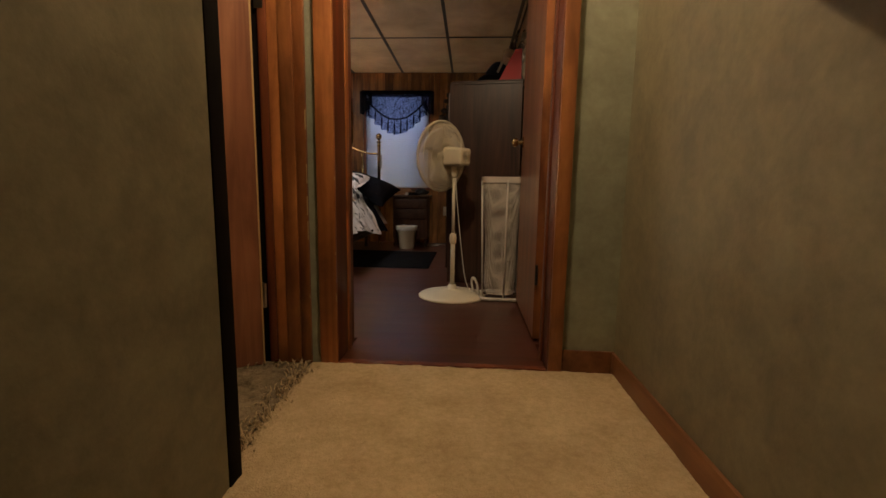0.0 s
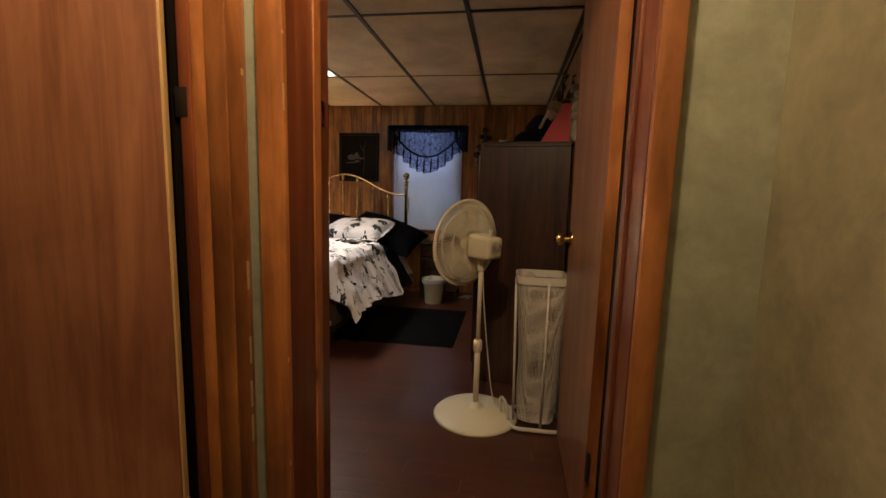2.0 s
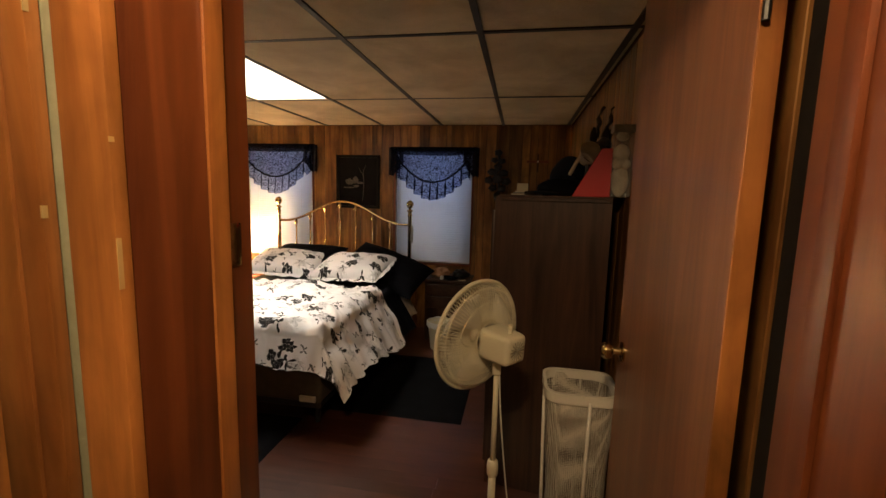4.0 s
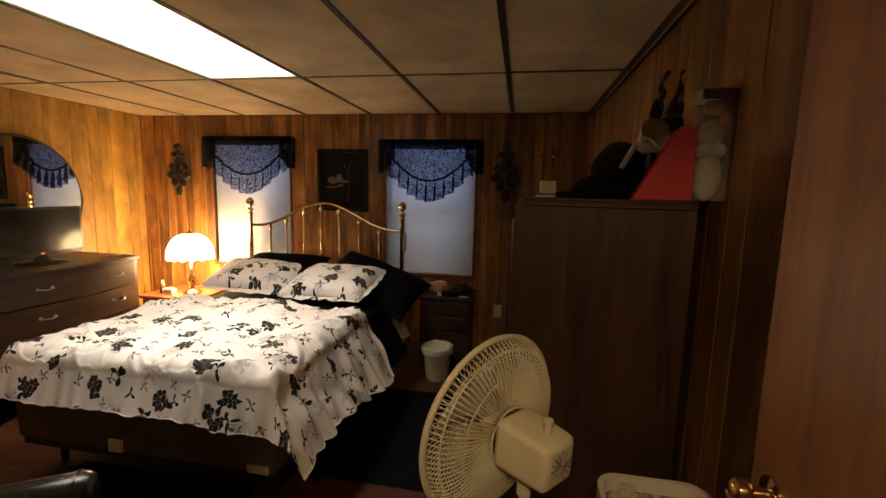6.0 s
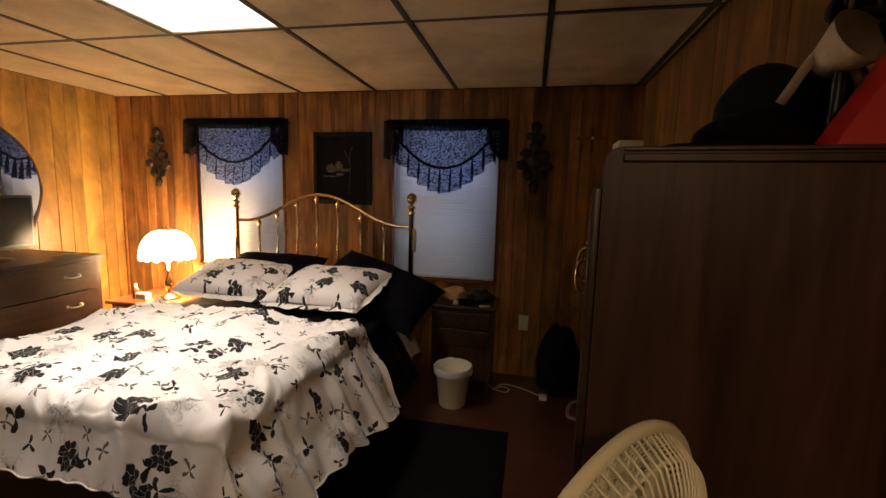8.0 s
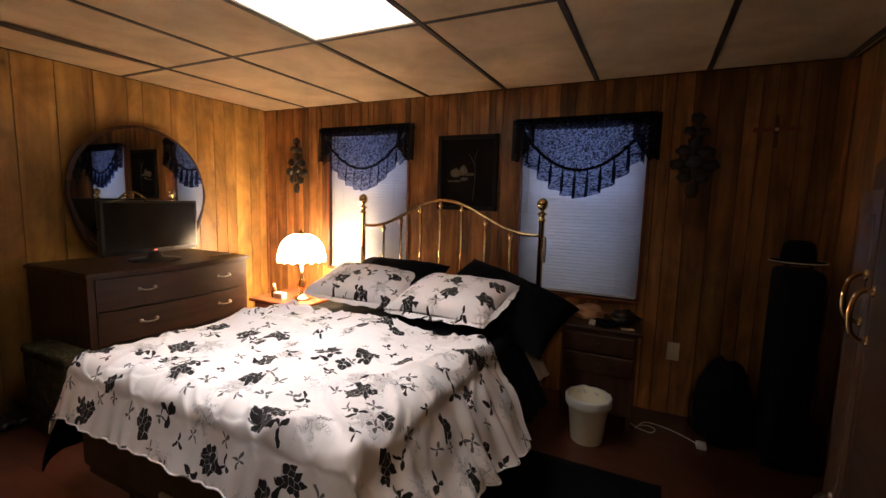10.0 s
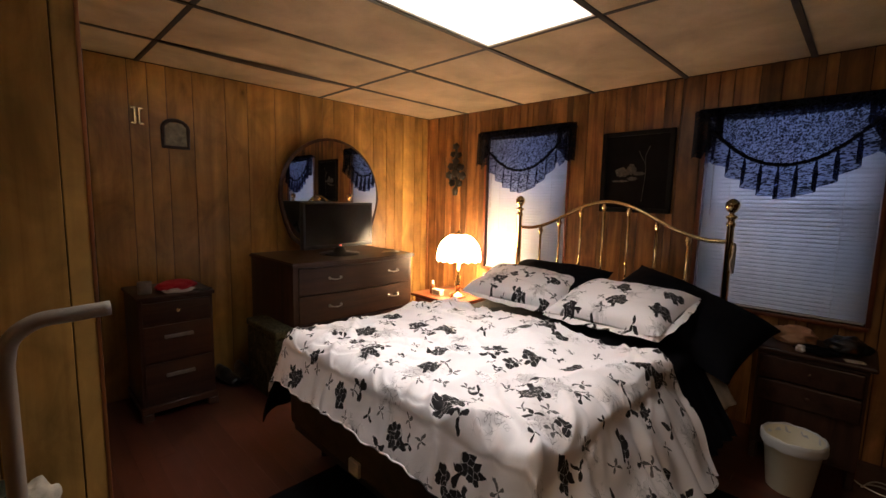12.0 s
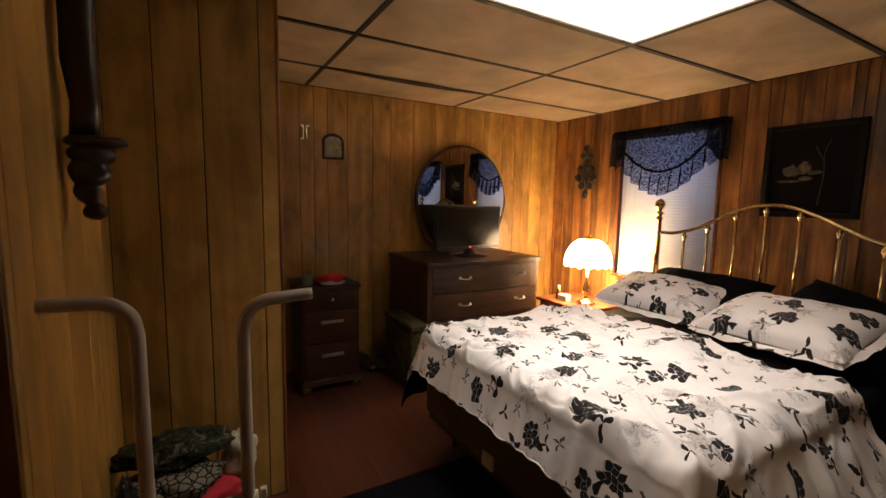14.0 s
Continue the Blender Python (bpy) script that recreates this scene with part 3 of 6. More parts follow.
CANVAS.node_tree.nodes["Principled BSDF"].inputs["Specular IOR Level"].default_value = 0.1
PALE_PAINT = paint("pale_grey_paint", (0.20, 0.19, 0.18), 0.6, 0.4, 12)

# ---------------------------------------------------------------- doorway trim, doors, landing


def board(name, lo, hi, mat, parent=None, bevel=0.004, label=""):
    c = [(a + b) / 2 for a, b in zip(lo, hi)]
    half = [(b - a) / 2 for a, b in zip(lo, hi)]
    return part(name, boxed([-h for h in half], half, bevel, 2), mat, parent, label, 40, c)


def trim_piece(name, lo, hi, mat, label, bevel=0.004):
    return tagged(board(name, lo, hi, mat, None, bevel), label, "trim", "", "structure")


JT = 0.018
# near-black stands in for shade in the door gaps; also colours the corner trim
SHADE_TRIM_BLACK = paint("black_shade_and_trim", (0.006, 0.004, 0.003), 0.85, Specular_IOR_Level=0.1)
frame_bed = tagged(new("door_frame_bedroom"), "orange pine door frame with worn edges", "door frame", "", "structure")
# left side: casing towards the hall, jamb, stop
board("casing", (DOOR_L - 0.047, HALL_Y - 0.022, 0), (DOOR_L + 0.020, HALL_Y - 0.002, DOOR_H + 0.06), TRIM_WOOD, frame_bed)
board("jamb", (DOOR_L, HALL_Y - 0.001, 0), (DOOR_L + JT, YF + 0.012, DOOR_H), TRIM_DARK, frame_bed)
board("stop", (DOOR_L + JT, HALL_Y + 0.13, 0), (DOOR_L + JT + 0.006, HALL_Y + 0.17, DOOR_H), TRIM_WOOD, frame_bed, 0.002)
board("casing", (DOOR_L - 0.06, YF + 0.002, 0), (DOOR_L - 0.002, YF + 0.02, DOOR_H + 0.06), TRIM_DARK, frame_bed)
# right side
board("casing", (DOOR_R - 0.016, HALL_Y - 0.022, 0), (DOOR_R + 0.034, HALL_Y - 0.002, DOOR_H + 0.06), TRIM_WOOD, frame_bed)
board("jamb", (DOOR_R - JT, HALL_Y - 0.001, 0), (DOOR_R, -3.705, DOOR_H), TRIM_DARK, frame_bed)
# two added boards whose near-black colour paints deep shade in the hinge gap
board("rebate", (DOOR_R - 0.010, -3.704, 0), (DOOR_R, YF - 0.001, DOOR_H), SHADE_TRIM_BLACK, frame_bed, 0.002, "near-black strip painting the shade in the hinge gap")
board("rebate", (DOOR_R + 0.012, YF + 0.010, 0), (XR - 0.010, YF + 0.022, DOOR_H), SHADE_TRIM_BLACK, frame_bed, 0.002)
board("stop", (DOOR_R - JT - 0.010, HALL_Y + 0.09, 0), (DOOR_R - JT, HALL_Y + 0.125, DOOR_H), TRIM_DARK, frame_bed, 0.003)
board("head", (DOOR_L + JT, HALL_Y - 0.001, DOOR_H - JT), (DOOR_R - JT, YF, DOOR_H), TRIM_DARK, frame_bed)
board("casing", (DOOR_L - 0.038, HALL_Y - 0.024, DOOR_H + 0.06), (DOOR_R + 0.046, HALL_Y - 0.002, DOOR_H + 0.13), TRIM_WOOD, frame_bed)
board("strike_plate", (DOOR_L + JT, YF - 0.045, 1.30), (DOOR_L + JT + 0.002, YF - 0.02, 1.37), BRASS, frame_bed, 0.0005, "small brass strike plate")

frame_side = tagged(new("door_frame_landing"), "knotty orange pine frame of the side doorway", "door frame", "", "structure")
# this jamb's near-black colour is the shade beside the side door
board("jamb", (SIDE_R, HALL_Y - 0.018, 0), (SIDE_R + 0.028, HALL_Y + 0.12, DOOR_H), SHADE_TRIM_BLACK, frame_side, 0.003, "jamb coloured near-black for the shaded gap")
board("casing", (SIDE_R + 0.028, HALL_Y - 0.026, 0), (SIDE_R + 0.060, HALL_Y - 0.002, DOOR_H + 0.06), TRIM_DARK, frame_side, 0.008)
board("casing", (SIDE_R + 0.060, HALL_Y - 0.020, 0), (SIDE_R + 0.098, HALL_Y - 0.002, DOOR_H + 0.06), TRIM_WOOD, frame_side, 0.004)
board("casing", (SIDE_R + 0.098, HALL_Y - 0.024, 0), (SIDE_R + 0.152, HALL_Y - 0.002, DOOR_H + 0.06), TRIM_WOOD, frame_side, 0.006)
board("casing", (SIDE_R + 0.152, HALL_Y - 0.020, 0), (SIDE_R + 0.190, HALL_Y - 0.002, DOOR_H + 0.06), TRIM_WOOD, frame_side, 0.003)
# added board closing the side door's gap, shade put into its colour
board("stop", (SIDE_R - 0.10, HALL_Y + 0.03, 0), (SIDE_R, HALL_Y + 0.06, DOOR_H), SHADE_TRIM_BLACK, frame_side, 0.002)
board("jamb", (SIDE_L, HALL_Y - 0.02, 0), (SIDE_L + 0.02, HALL_Y + 0.12, DOOR_H), TRIM_DARK, frame_side)
board("casing", (SIDE_L - 0.10, HALL_Y - 0.024, 0), (SIDE_L + 0.01, HALL_Y - 0.021, DOOR_H + 0.06), TRIM_WOOD, frame_side)
board("latch_mark", (SIDE_R + 0.020, HALL_Y - 0.0275, 1.29), (SIDE_R + 0.052, HALL_Y - 0.0255, 1.36), DARK_IRON, frame_side, 0.001, "blackened latch plate")

# chipped edges where the varnish has worn off
random.seed(8)
bm = bmesh.new()
for k in range(16):
    z = 0.25 + 0.103 * k + random.uniform(0, 0.03)
    if random.random() < 0.4:
        continue
    h, w = random.choice((0.008, 0.015, 0.04, 0.07)), random.uniform(0.001, 0.003)
    box(bm, (SIDE_R + 0.1902 - w, HALL_Y - 0.0206, z), (SIDE_R + 0.1906, HALL_Y - 0.014, z + h))
part("worn_edge", bm, paint("bare_pale_wood", (0.40, 0.27, 0.12), 0.7), frame_side, "pale chips of bare wood")
bm = bmesh.new()
for k in range(11):
    z = 0.2 + 0.15 * k + random.uniform(0, 0.08)
    if random.random() < 0.4:
        continue
    h, w = random.choice((0.006, 0.012, 0.03, 0.06)), random.uniform(0.001, 0.002)
    box(bm, (DOOR_L + 0.0202 - w, HALL_Y - 0.0224, z), (DOOR_L + 0.0204, HALL_Y - 0.016, z + h))
part("worn_edge", bm, paint("bare_orange_wood", (0.50, 0.32, 0.14), 0.7), frame_bed, "pale chips of bare wood")

# side door standing ajar on the landing
side_door = thing("side_door", (SIDE_R + 0.026, HALL_Y - 0.060, 0.012), "plain brown veneered door standing ajar on the landing", "door", "", 27)
part("slab", boxed((-0.62, -0.0175, 0), (-0.006, 0.0175, 1.99), 0.002, 1), DOOR_WOOD, side_door)
part("lipping", boxed((-0.006, -0.0175, 0), (0.0, 0.0175, 1.99), 0.001, 1), DOOR_EDGE, side_door, "pale bare wood edge strip")
for z in (0.22, 1.70):
    hinge = part("hinge", tube([(0.008, -0.016, z), (0.008, -0.016, z + 0.09)], 0.006, 8), STEEL, side_door, "painted steel butt hinge")
    part("hinge_leaf", boxed((0.0003, -0.016, z), (0.004, 0.012, z + 0.09)), STEEL, hinge)

# bedroom door, open against the east wall
door = thing("bedroom_door", (DOOR_R - 0.026, -3.565, 0.012), "brown flush bedroom door standing wide open", "door")
part("slab", boxed((0, 0.004, 0), (0.035, 0.685, 1.99), 0.002, 1), DOOR_WOOD, door)
part("lipping", boxed((0, 0, 0), (0.035, 0.004, 1.99), 0.001, 1), TRIM_WOOD, door, "orange wood edge strip")
knob = part("door_knob", lathe([(0, 0), (0.031, 0), (0.031, 0.004), (0.012, 0.008), (0.011, 0.030), (0.022, 0.036), (0.027, 0.047), (0.025, 0.058), (0.014, 0.065), (0, 0.066)], 24, m=pose(0, 0, 0, 0, -90, 0)),
            BRASS, door, "round polished brass knob", 40, (0, 0.62, 0.935))
part("lock_plate", boxed((-0.0006, 0.681, 0.90), (0.0356, 0.6862, 0.97)), BRASS, door)
for z in (0.25, 1.68):
    part("hinge", tube([(0.004, -0.007, z), (0.004, -0.007, z + 0.09)], 0.006, 8), DARK_IRON, door)

trim_piece("baseboard", (DOOR_R + 0.035, HALL_Y - 0.013, 0), (HALL_R, HALL_Y - 0.001, 0.085), BASEBOARD, "brown wooden baseboard beside the doorway")
trim_piece("baseboard", (HALL_R - 0.013, STAIR_Y, 0), (HALL_R - 0.001, HALL_Y - 0.014, 0.085), BASEBOARD, "brown wooden baseboard along the landing")
trim_piece("corner_trim", (STAIR_L - 0.112, STAIR_Y + 0.101, 0), (STAIR_L + 0.003, STAIR_Y + 0.150, 2.3), SHADE_TRIM_BLACK, "dark wooden trim on the end of the stairwell wall")
trim_piece("door_threshold", (DOOR_L + JT, HALL_Y - 0.004, -0.004), (DOOR_R - JT, HALL_Y + 0.03, 0.004), TRIM_DARK, "worn wooden threshold in the bedroom doorway")

# landing carpet with a soft, uneven edge
random.seed(5)
rows = []
for i in range(61):
    v = i / 60
    y = STAIR_Y - 0.01 + v * (HALL_Y - 0.012 - STAIR_Y + 0.01)
    row = []
    for k in range(61):
        u = k / 60
        x0 = -0.335 - 0.02 * v + 0.006 * noise.noise((0, y * 30, 1))
        x = x0 + u * (HALL_R - 0.014 - x0)
        yy = y + (0.010 * noise.noise((x * 26, 0, 4)) if i == 60 else 0)
        edge = min(u * 60, (1 - v) * 60 + 0.2, 6) / 6
        row.append((x, yy, 0.002 + 0.012 * min(1, edge * 2) + 0.0035 * noise.noise((x * 45, y * 45, 0)) + 0.003 * noise.noise((x * 9, y * 9, 3))))
    rows.append(row)
tagged(part("landing_carpet", sheet(rows), CARPET, None, "", True), "thick beige pile carpet with a frayed edge", "carpet", "", "structure")
rows = []
for i in range(41):
    y = STAIR_Y + 0.12 + (HALL_Y - 0.06 - STAIR_Y - 0.12) * i / 40
    rows.append([(x, y + 0.03 * noise.noise((x * 9, 2, 0)) * (i == 40), 0.001 + 0.010 * min(1, (k if k < 30 else 60 - k) / 3) + 0.012 * abs(noise.noise((x * 22, y * 22, 7)))) for k, x in ((k, -1.5 + 1.155 * k / 60) for k in range(61))])
tagged(part("worn_carpet", sheet(rows), CARPET_OLD, None, "", True), "matted grey-brown shag carpet in front of the side door", "carpet", "", "structure")

# loose tufts where the two carpets meet and along the doorway
random.seed(21)
bm = bmesh.new()
for k in range(420):
    f = random.random()
    if k < 260:
        y = STAIR_Y + 0.14 + f * (HALL_Y - 0.08 - STAIR_Y - 0.14)
        x = -0.345 - 0.02 * f + random.gauss(0, 0.022)
    else:
        x, y = -0.36 - 0.75 * f * f, HALL_Y - 0.075 + random.gauss(0, 0.018)
    a, h, r = random.uniform(0, 6.28), random.uniform(0.010, 0.032), random.uniform(0.0015, 0.004)
    lean = random.uniform(0.4, 1.3) * h
    root = [bm.verts.new((x + r * math.cos(a + q), y + r * math.sin(a + q), 0.004)) for q in (0, 2.1, 4.2)]
    mid = [bm.verts.new((x + 0.4 * lean * math.cos(a) + 0.9 * r * math.cos(a + q), y + 0.4 * lean * math.sin(a) + 0.9 * r * math.sin(a + q), 0.004 + 0.75 * h)) for q in (0, 2.1, 4.2)]
    tip = bm.verts.new((x + lean * math.cos(a), y + lean * math.sin(a), 0.004 + 0.85 * h))
    for i in range(3):
        j = (i + 1) % 3
        bm.faces.new((root[i], root[j], mid[j], mid[i]))
        bm.faces.new((mid[i], mid[j], tip))
tagged(part("carpet_tufts", bm, CARPET, None, "", True), "frayed beige tufts along the carpet seam", "carpet", "", "stuff")

rail = thing("handrail", (HALL_R, STAIR_Y, 1.06), "sloping brown wooden handrail on the stairwell wall", "handrail")
part("rail", tube([(-0.055, 0.05, 0.045), (-0.055, -2.2, -1.85)], 0.024, 12), TRIM_WOOD, rail)
for k in (0.7, 1.4, 2.0):
    part("bracket", tube([(-0.055, -k, 0.045 - 0.845 * (k + 0.05) - 0.022), (-0.05, -k, -0.03 - 0.845 * (k + 0.05)), (0.0, -k, -0.05 - 0.845 * (k + 0.05))], 0.008, 8), STEEL, rail)

# ---------------------------------------------------------------- ceiling light and windows
light = thing("ceiling_light", (LIGHT_X[0], LIGHT_Y[0], ZC), "flat white light panel set in the ceiling", "ceiling light")
part("diffuser", boxed((0.022, 0.022, 0.004), (0.588, 1.198, 0.010)), PANEL_LIGHT, light, "glowing white diffuser")
for lo, hi in (((0.008, 0.008), (0.602, 0.022)), ((0.008, 1.198), (0.602, 1.212)), ((0.008, 0.022), (0.022, 1.198)), ((0.588, 0.022), (0.602, 1.198))):
    part("rim", boxed((*lo, -0.001), (*hi, 0.024), 0.001), CARDBOARD, light)


def window(name, x0, x1):
    w = tagged(new(name), "window with closed white blinds against the dusk", "window", "", "structure")
    for a, b, c, d in ((x0, x0 + 0.03, WIN_Z0, WIN_Z1), (x1 - 0.03, x1, WIN_Z0, WIN_Z1), (x0 + 0.03, x1 - 0.03, WIN_Z0, WIN_Z0 + 0.03), (x0 + 0.03, x1 - 0.03, WIN_Z1 - 0.03, WIN_Z1), (x0 + 0.03, x1 - 0.03, 1.27, 1.305)):
        board("window_frame", (a, 0.085, c), (b, 0.125, d), WHITE_PLASTIC, w, 0.003)
    pane = part("pane", boxed((x0 + 0.03, 0.104, WIN_Z0 + 0.03), (x1 - 0.03, 0.108, WIN_Z1 - 0.03)), PANE, w)
    pane.visible_shadow = False
    board("window_sill", (x0 - 0.012, -0.022, WIN_Z0 - 0.022), (x1 + 0.012, 0.085, WIN_Z0), TRIM_DARK, w, 0.004, "dark wooden sill")
    for a, b in ((x0 - 0.018, x0 + 0.003), (x1 - 0.003, x1 + 0.018)):
        board("window_trim", (a, -0.010, WIN_Z0), (b, -0.001, WIN_Z1 + 0.012), TRIM_DARK, w, 0.002)
    blind = part("blind_rail", boxed((x0 + 0.006, 0.012, WIN_Z1 - 0.035), (x1 - 0.006, 0.045, WIN_Z1 - 0.003), 0.003), WHITE_PLASTIC, w)
    data = mesh_of("slat", sheet([[(x, yy, zz) for x in (x0 + 0.008, x1 - 0.008)] for yy, zz in ((-0.004, -0.0145), (0.0015, -0.005), (0.0035, 0.005), (0.002, 0.0145))], None, 0.0008), BLIND, True)
    count = 48
    for k in range(count):
        s = new("slat", data)
        s.parent = blind
        s.location = (0, 0.028 + random.uniform(-0.0006, 0.0006), WIN_Z0 + 0.028 + k * (WIN_Z1 - 0.045 - WIN_Z0 - 0.028) / (count - 1))
        s.rotation_euler = (0.30 + random.uniform(-0.05, 0.05), 0, 0)
    part("bottom_rail", boxed((x0 + 0.008, 0.016, WIN_Z0 + 0.003), (x1 - 0.008, 0.040, WIN_Z0 + 0.016), 0.003), WHITE_PLASTIC, blind)
    for f in (0.18, 0.82):
        x = x0 + f * (x1 - x0)
        part("ladder_cord", boxed((x - 0.001, 0.0135, WIN_Z0 + 0.01), (x + 0.001, 0.0148, WIN_Z1 - 0.03)), WHITE_PLASTIC, blind)
    part("wand", tube([(x0 + 0.05, 0.008, WIN_Z1 - 0.04), (x0 + 0.052, 0.006, WIN_Z1 - 0.62)], 0.003, 6), WHITE_PLASTIC, blind)
    return w


window("window_1", *WIN[0])
window("window_2", *WIN[1])
for a, b in WIN:
    tagged(part("backdrop", boxed((a - 0.25, 0.42, WIN_Z0 - 0.3), (b + 0.25, 0.43, WIN_Z1 + 0.3)), DUSK, None, "", False), "blue dusk sky outside the window", "sky", "", "structure")


def uv_from(ob, fn):
    """Lays UV coordinates by a function of each vertex's index."""
    layer = ob.data.uv_layers.new(name="cloth")
    for loop in ob.data.loops:
        layer.data[loop.index].uv = fn(loop.vertex_index)
    return ob


def valance(x0, x1, top, seed):
    v = thing("window_valance", (x0, -0.012, top), "black lace swag valance with a ruffled hem over the window", "valance", "valances over the windows")
    w, n, m = x1 - x0, 120, 22

    def low(u):
        s = abs(2 * u - 1)
        if s > 0.80:
            return 0.30 - 0.02 * math.cos(u * 60)
        return 0.515 - 0.24 * (s / 0.80) ** 1.8

    def swag(u):
        return 0.335 - 0.33 * (2 * u - 1) ** 2

    def cloth(name, a_of, b_of, u0, u1, deep, mat, pleats, parent, push, tuck=0.0):
        rows, uvs = [], []
        for j in range(m + 1):
            f = j / m
            row = []
            for i in range(n + 1):
                u = u0 + (u1 - u0) * i / n
                za, zb = a_of(u), b_of(u)
                z = -(za + (zb - za) * f)
                ripple = deep * (0.3 + 0.7 * f) * math.sin(u * pleats * 6.283 + seed + 1.3 * noise.noise((u * 6, f, seed)))
                lap = tuck * math.sin(u * pleats * 6.283 + seed) / (pleats * 6.283) * min(1, 0.6 + f)
                row.append(((u + lap) * w, -push - ripple - 0.02 * f, z + 0.004 * math.sin(u * pleats * 6.283 + seed) * f))
                uvs.append((u * w, z))
            rows.append(row)
        ob = part(name, sheet(rows), mat, parent, "", True)
        uv_from(ob, lambda k: uvs[k])
        return ob

    part("rod", tube([(-0.01, -0.022, -0.02), (w + 0.01, -0.022, -0.02)], 0.008, 8), DARK_IRON, v)
    part("rod_end", tube([(-0.002, 0.012, -0.02), (-0.002, -0.022, -0.02)], 0.008, 8), DARK_IRON, v)
    part("rod_end", tube([(w + 0.002, 0.012, -0.02), (w + 0.002, -0.022, -0.02)], 0.008, 8), DARK_IRON, v)
    cloth("panel", lambda u: -0.005, swag, 0.10, 0.90, 0.008, LACE, 15, v, 0.030)
    cloth("ruffle", lambda u: swag(u) - 0.005, low, 0.06, 0.94, 0.018, LACE_OPEN, 11.0, v, 0.044, 2.3)
    cloth("side_fall", lambda u: -0.005, lambda u: 0.275 - 1.2 * max(0, u - 0.04), -0.03, 0.15, 0.014, LACE_DENSE, 16, v, 0.036)
    cloth("side_fall", lambda u: -0.005, lambda u: 0.275 - 1.2 * max(0, 0.96 - u), 0.85, 1.03, 0.014, LACE_DENSE, 16, v, 0.036)
    cloth("heading", lambda u: -0.012, lambda u: 0.032, 0.0, 1.0, 0.008, LACE_DENSE, 22, v, 0.040)
    cloth("gathered_heading", lambda u: -0.008, lambda u: 0.062 + 0.015 * math.sin(u * 3.14), 0.02, 0.98, 0.007, LACE, 24, v, 0.052, 1.2)
    pts = [(u * w, -0.062 - 0.006 * math.sin(u * 56), -swag(u)) for u in (0.10 + 0.80 * k / 60 for k in range(61))]
    part("braid", tube(pts, [0.010 + 0.002 * math.sin(k * 1.9) for k in range(61)], 6), BLACK_CLOTH, v)
    return v


valance(-2.845, -1.945, 1.885, 0.4)
valance(-1.115, -0.245, 1.862, 2.1)

# ---------------------------------------------------------------- bed
BED_X, BED_W, FOOT_Y, HEAD_Y, BED_TOP = -1.575, 0.70, -2.14, -0.26, 0.60
bed = thing("brass_bed", (BED_X, 0, 0), "double bed with an arched brass headboard and mattress", "bed")
HB_Y, POST = -0.205, 0.705
for s in (-1, 1):
    post = part("post", lathe([(0.022, 0.0), (0.022, 0.02), (0.019, 0.03), (0.019, 1.185), (0.024, 1.19), (0.024, 1.205), (0.017, 1.212), (0.017, 1.225), (0.030, 1.235), (0.030, 1.243), (0.014, 1.252), (0.012, 1.262), (0.026, 1.272), (0.034, 1.290), (0.036, 1.305), (0.032, 1.322), (0.018, 1.336), (0.006, 1.342), (0, 1.343)], 20), BRASS, bed, "", True, (s * POST, HB_Y, 0))
    part("caster", lathe([(0, 0), (0.02, 0.002), (0.024, 0.012), (0.02, 0.024), (0, 0.026)], 12), BLACK_PLASTIC, bed, "", True, (s * POST, HB_Y, 0))


def arch(u):
    """Height of the top rail across the headboard, u from 0 to 1."""
    s = abs(2 * u - 1)
    return 1.112 + 0.198 * (0.5 + 0.5 * math.cos(math.pi * min(1, s / 0.86))) ** 1.0 - (0.012 if s > 0.86 else 0.012 * (s / 0.86) ** 6)


part("top_rail", tube([((2 * k / 60 - 1) * POST, HB_Y, arch(k / 60)) for k in range(61)], 0.0125, 10), BRASS, bed, "arched brass tube", True)
part("lower_rail", tube([(-POST, HB_Y, 0.52), (POST, HB_Y, 0.52)], 0.011, 8), BRASS, bed, "", True)
for u in (0.137, 0.247, 0.366, 0.481, 0.600, 0.726, 0.853):
    x, h = (2 * u - 1) * POST, arch(u) - 0.012
    sp = part("spindle", tube([(x, HB_Y, 0.52), (x, HB_Y, h - 0.05)], 0.0085, 8), BRASS, bed, "", True)
    part("finial", lathe([(0.0085, 0), (0.013, 0.004), (0.010, 0.010), (0.018, 0.024), (0.019, 0.032), (0.011, 0.042), (0.013, 0.047), (0.010, 0.053)], 12), BRASS, sp, "", True, (x, HB_Y, h - 0.052))
strap = solid("hanging_strap", tube(bend([(0.024, 0.0, 1.09), (0.030, -0.024, 1.05), (0.020, -0.028, 0.98), (0.030, -0.020, 0.93), (0.028, 0.004, 0.99), (0.026, 0.016, 1.06), (0.024, 0.0, 1.09)], 6), 0.007, 8), CREAM_CLOTH, "pale woven strap hanging on the brass bed post", "strap", (BED_X + POST, HB_Y, 0), smooth=True)
part("bed_frame", boxed((-0.68, FOOT_Y + 0.03, 0.15), (0.68, HEAD_Y - 0.02, 0.19), 0.004), DARK_IRON, bed, "dark steel bed frame")
for x in (-0.6, 0.6):
    for y in (FOOT_Y + 0.15, HEAD_Y - 0.2):
        part("leg", tube([(x, y, 0.0), (x, y, 0.15)], 0.018, 8), DARK_IRON, bed)


def padded(lo, hi, r, seg=5):
    return boxed(lo, hi, r, seg)


part("box_spring", padded((-0.69, FOOT_Y + 0.01, 0.19), (0.69, HEAD_Y, 0.40), 0.03), BOX_SPRING, bed, "brown fabric box spring")
part("mattress", padded((-0.69, FOOT_Y, 0.402), (0.69, HEAD_Y, 0.575), 0.05), WHITE_SHEET, bed, "mattress in a white sheet")
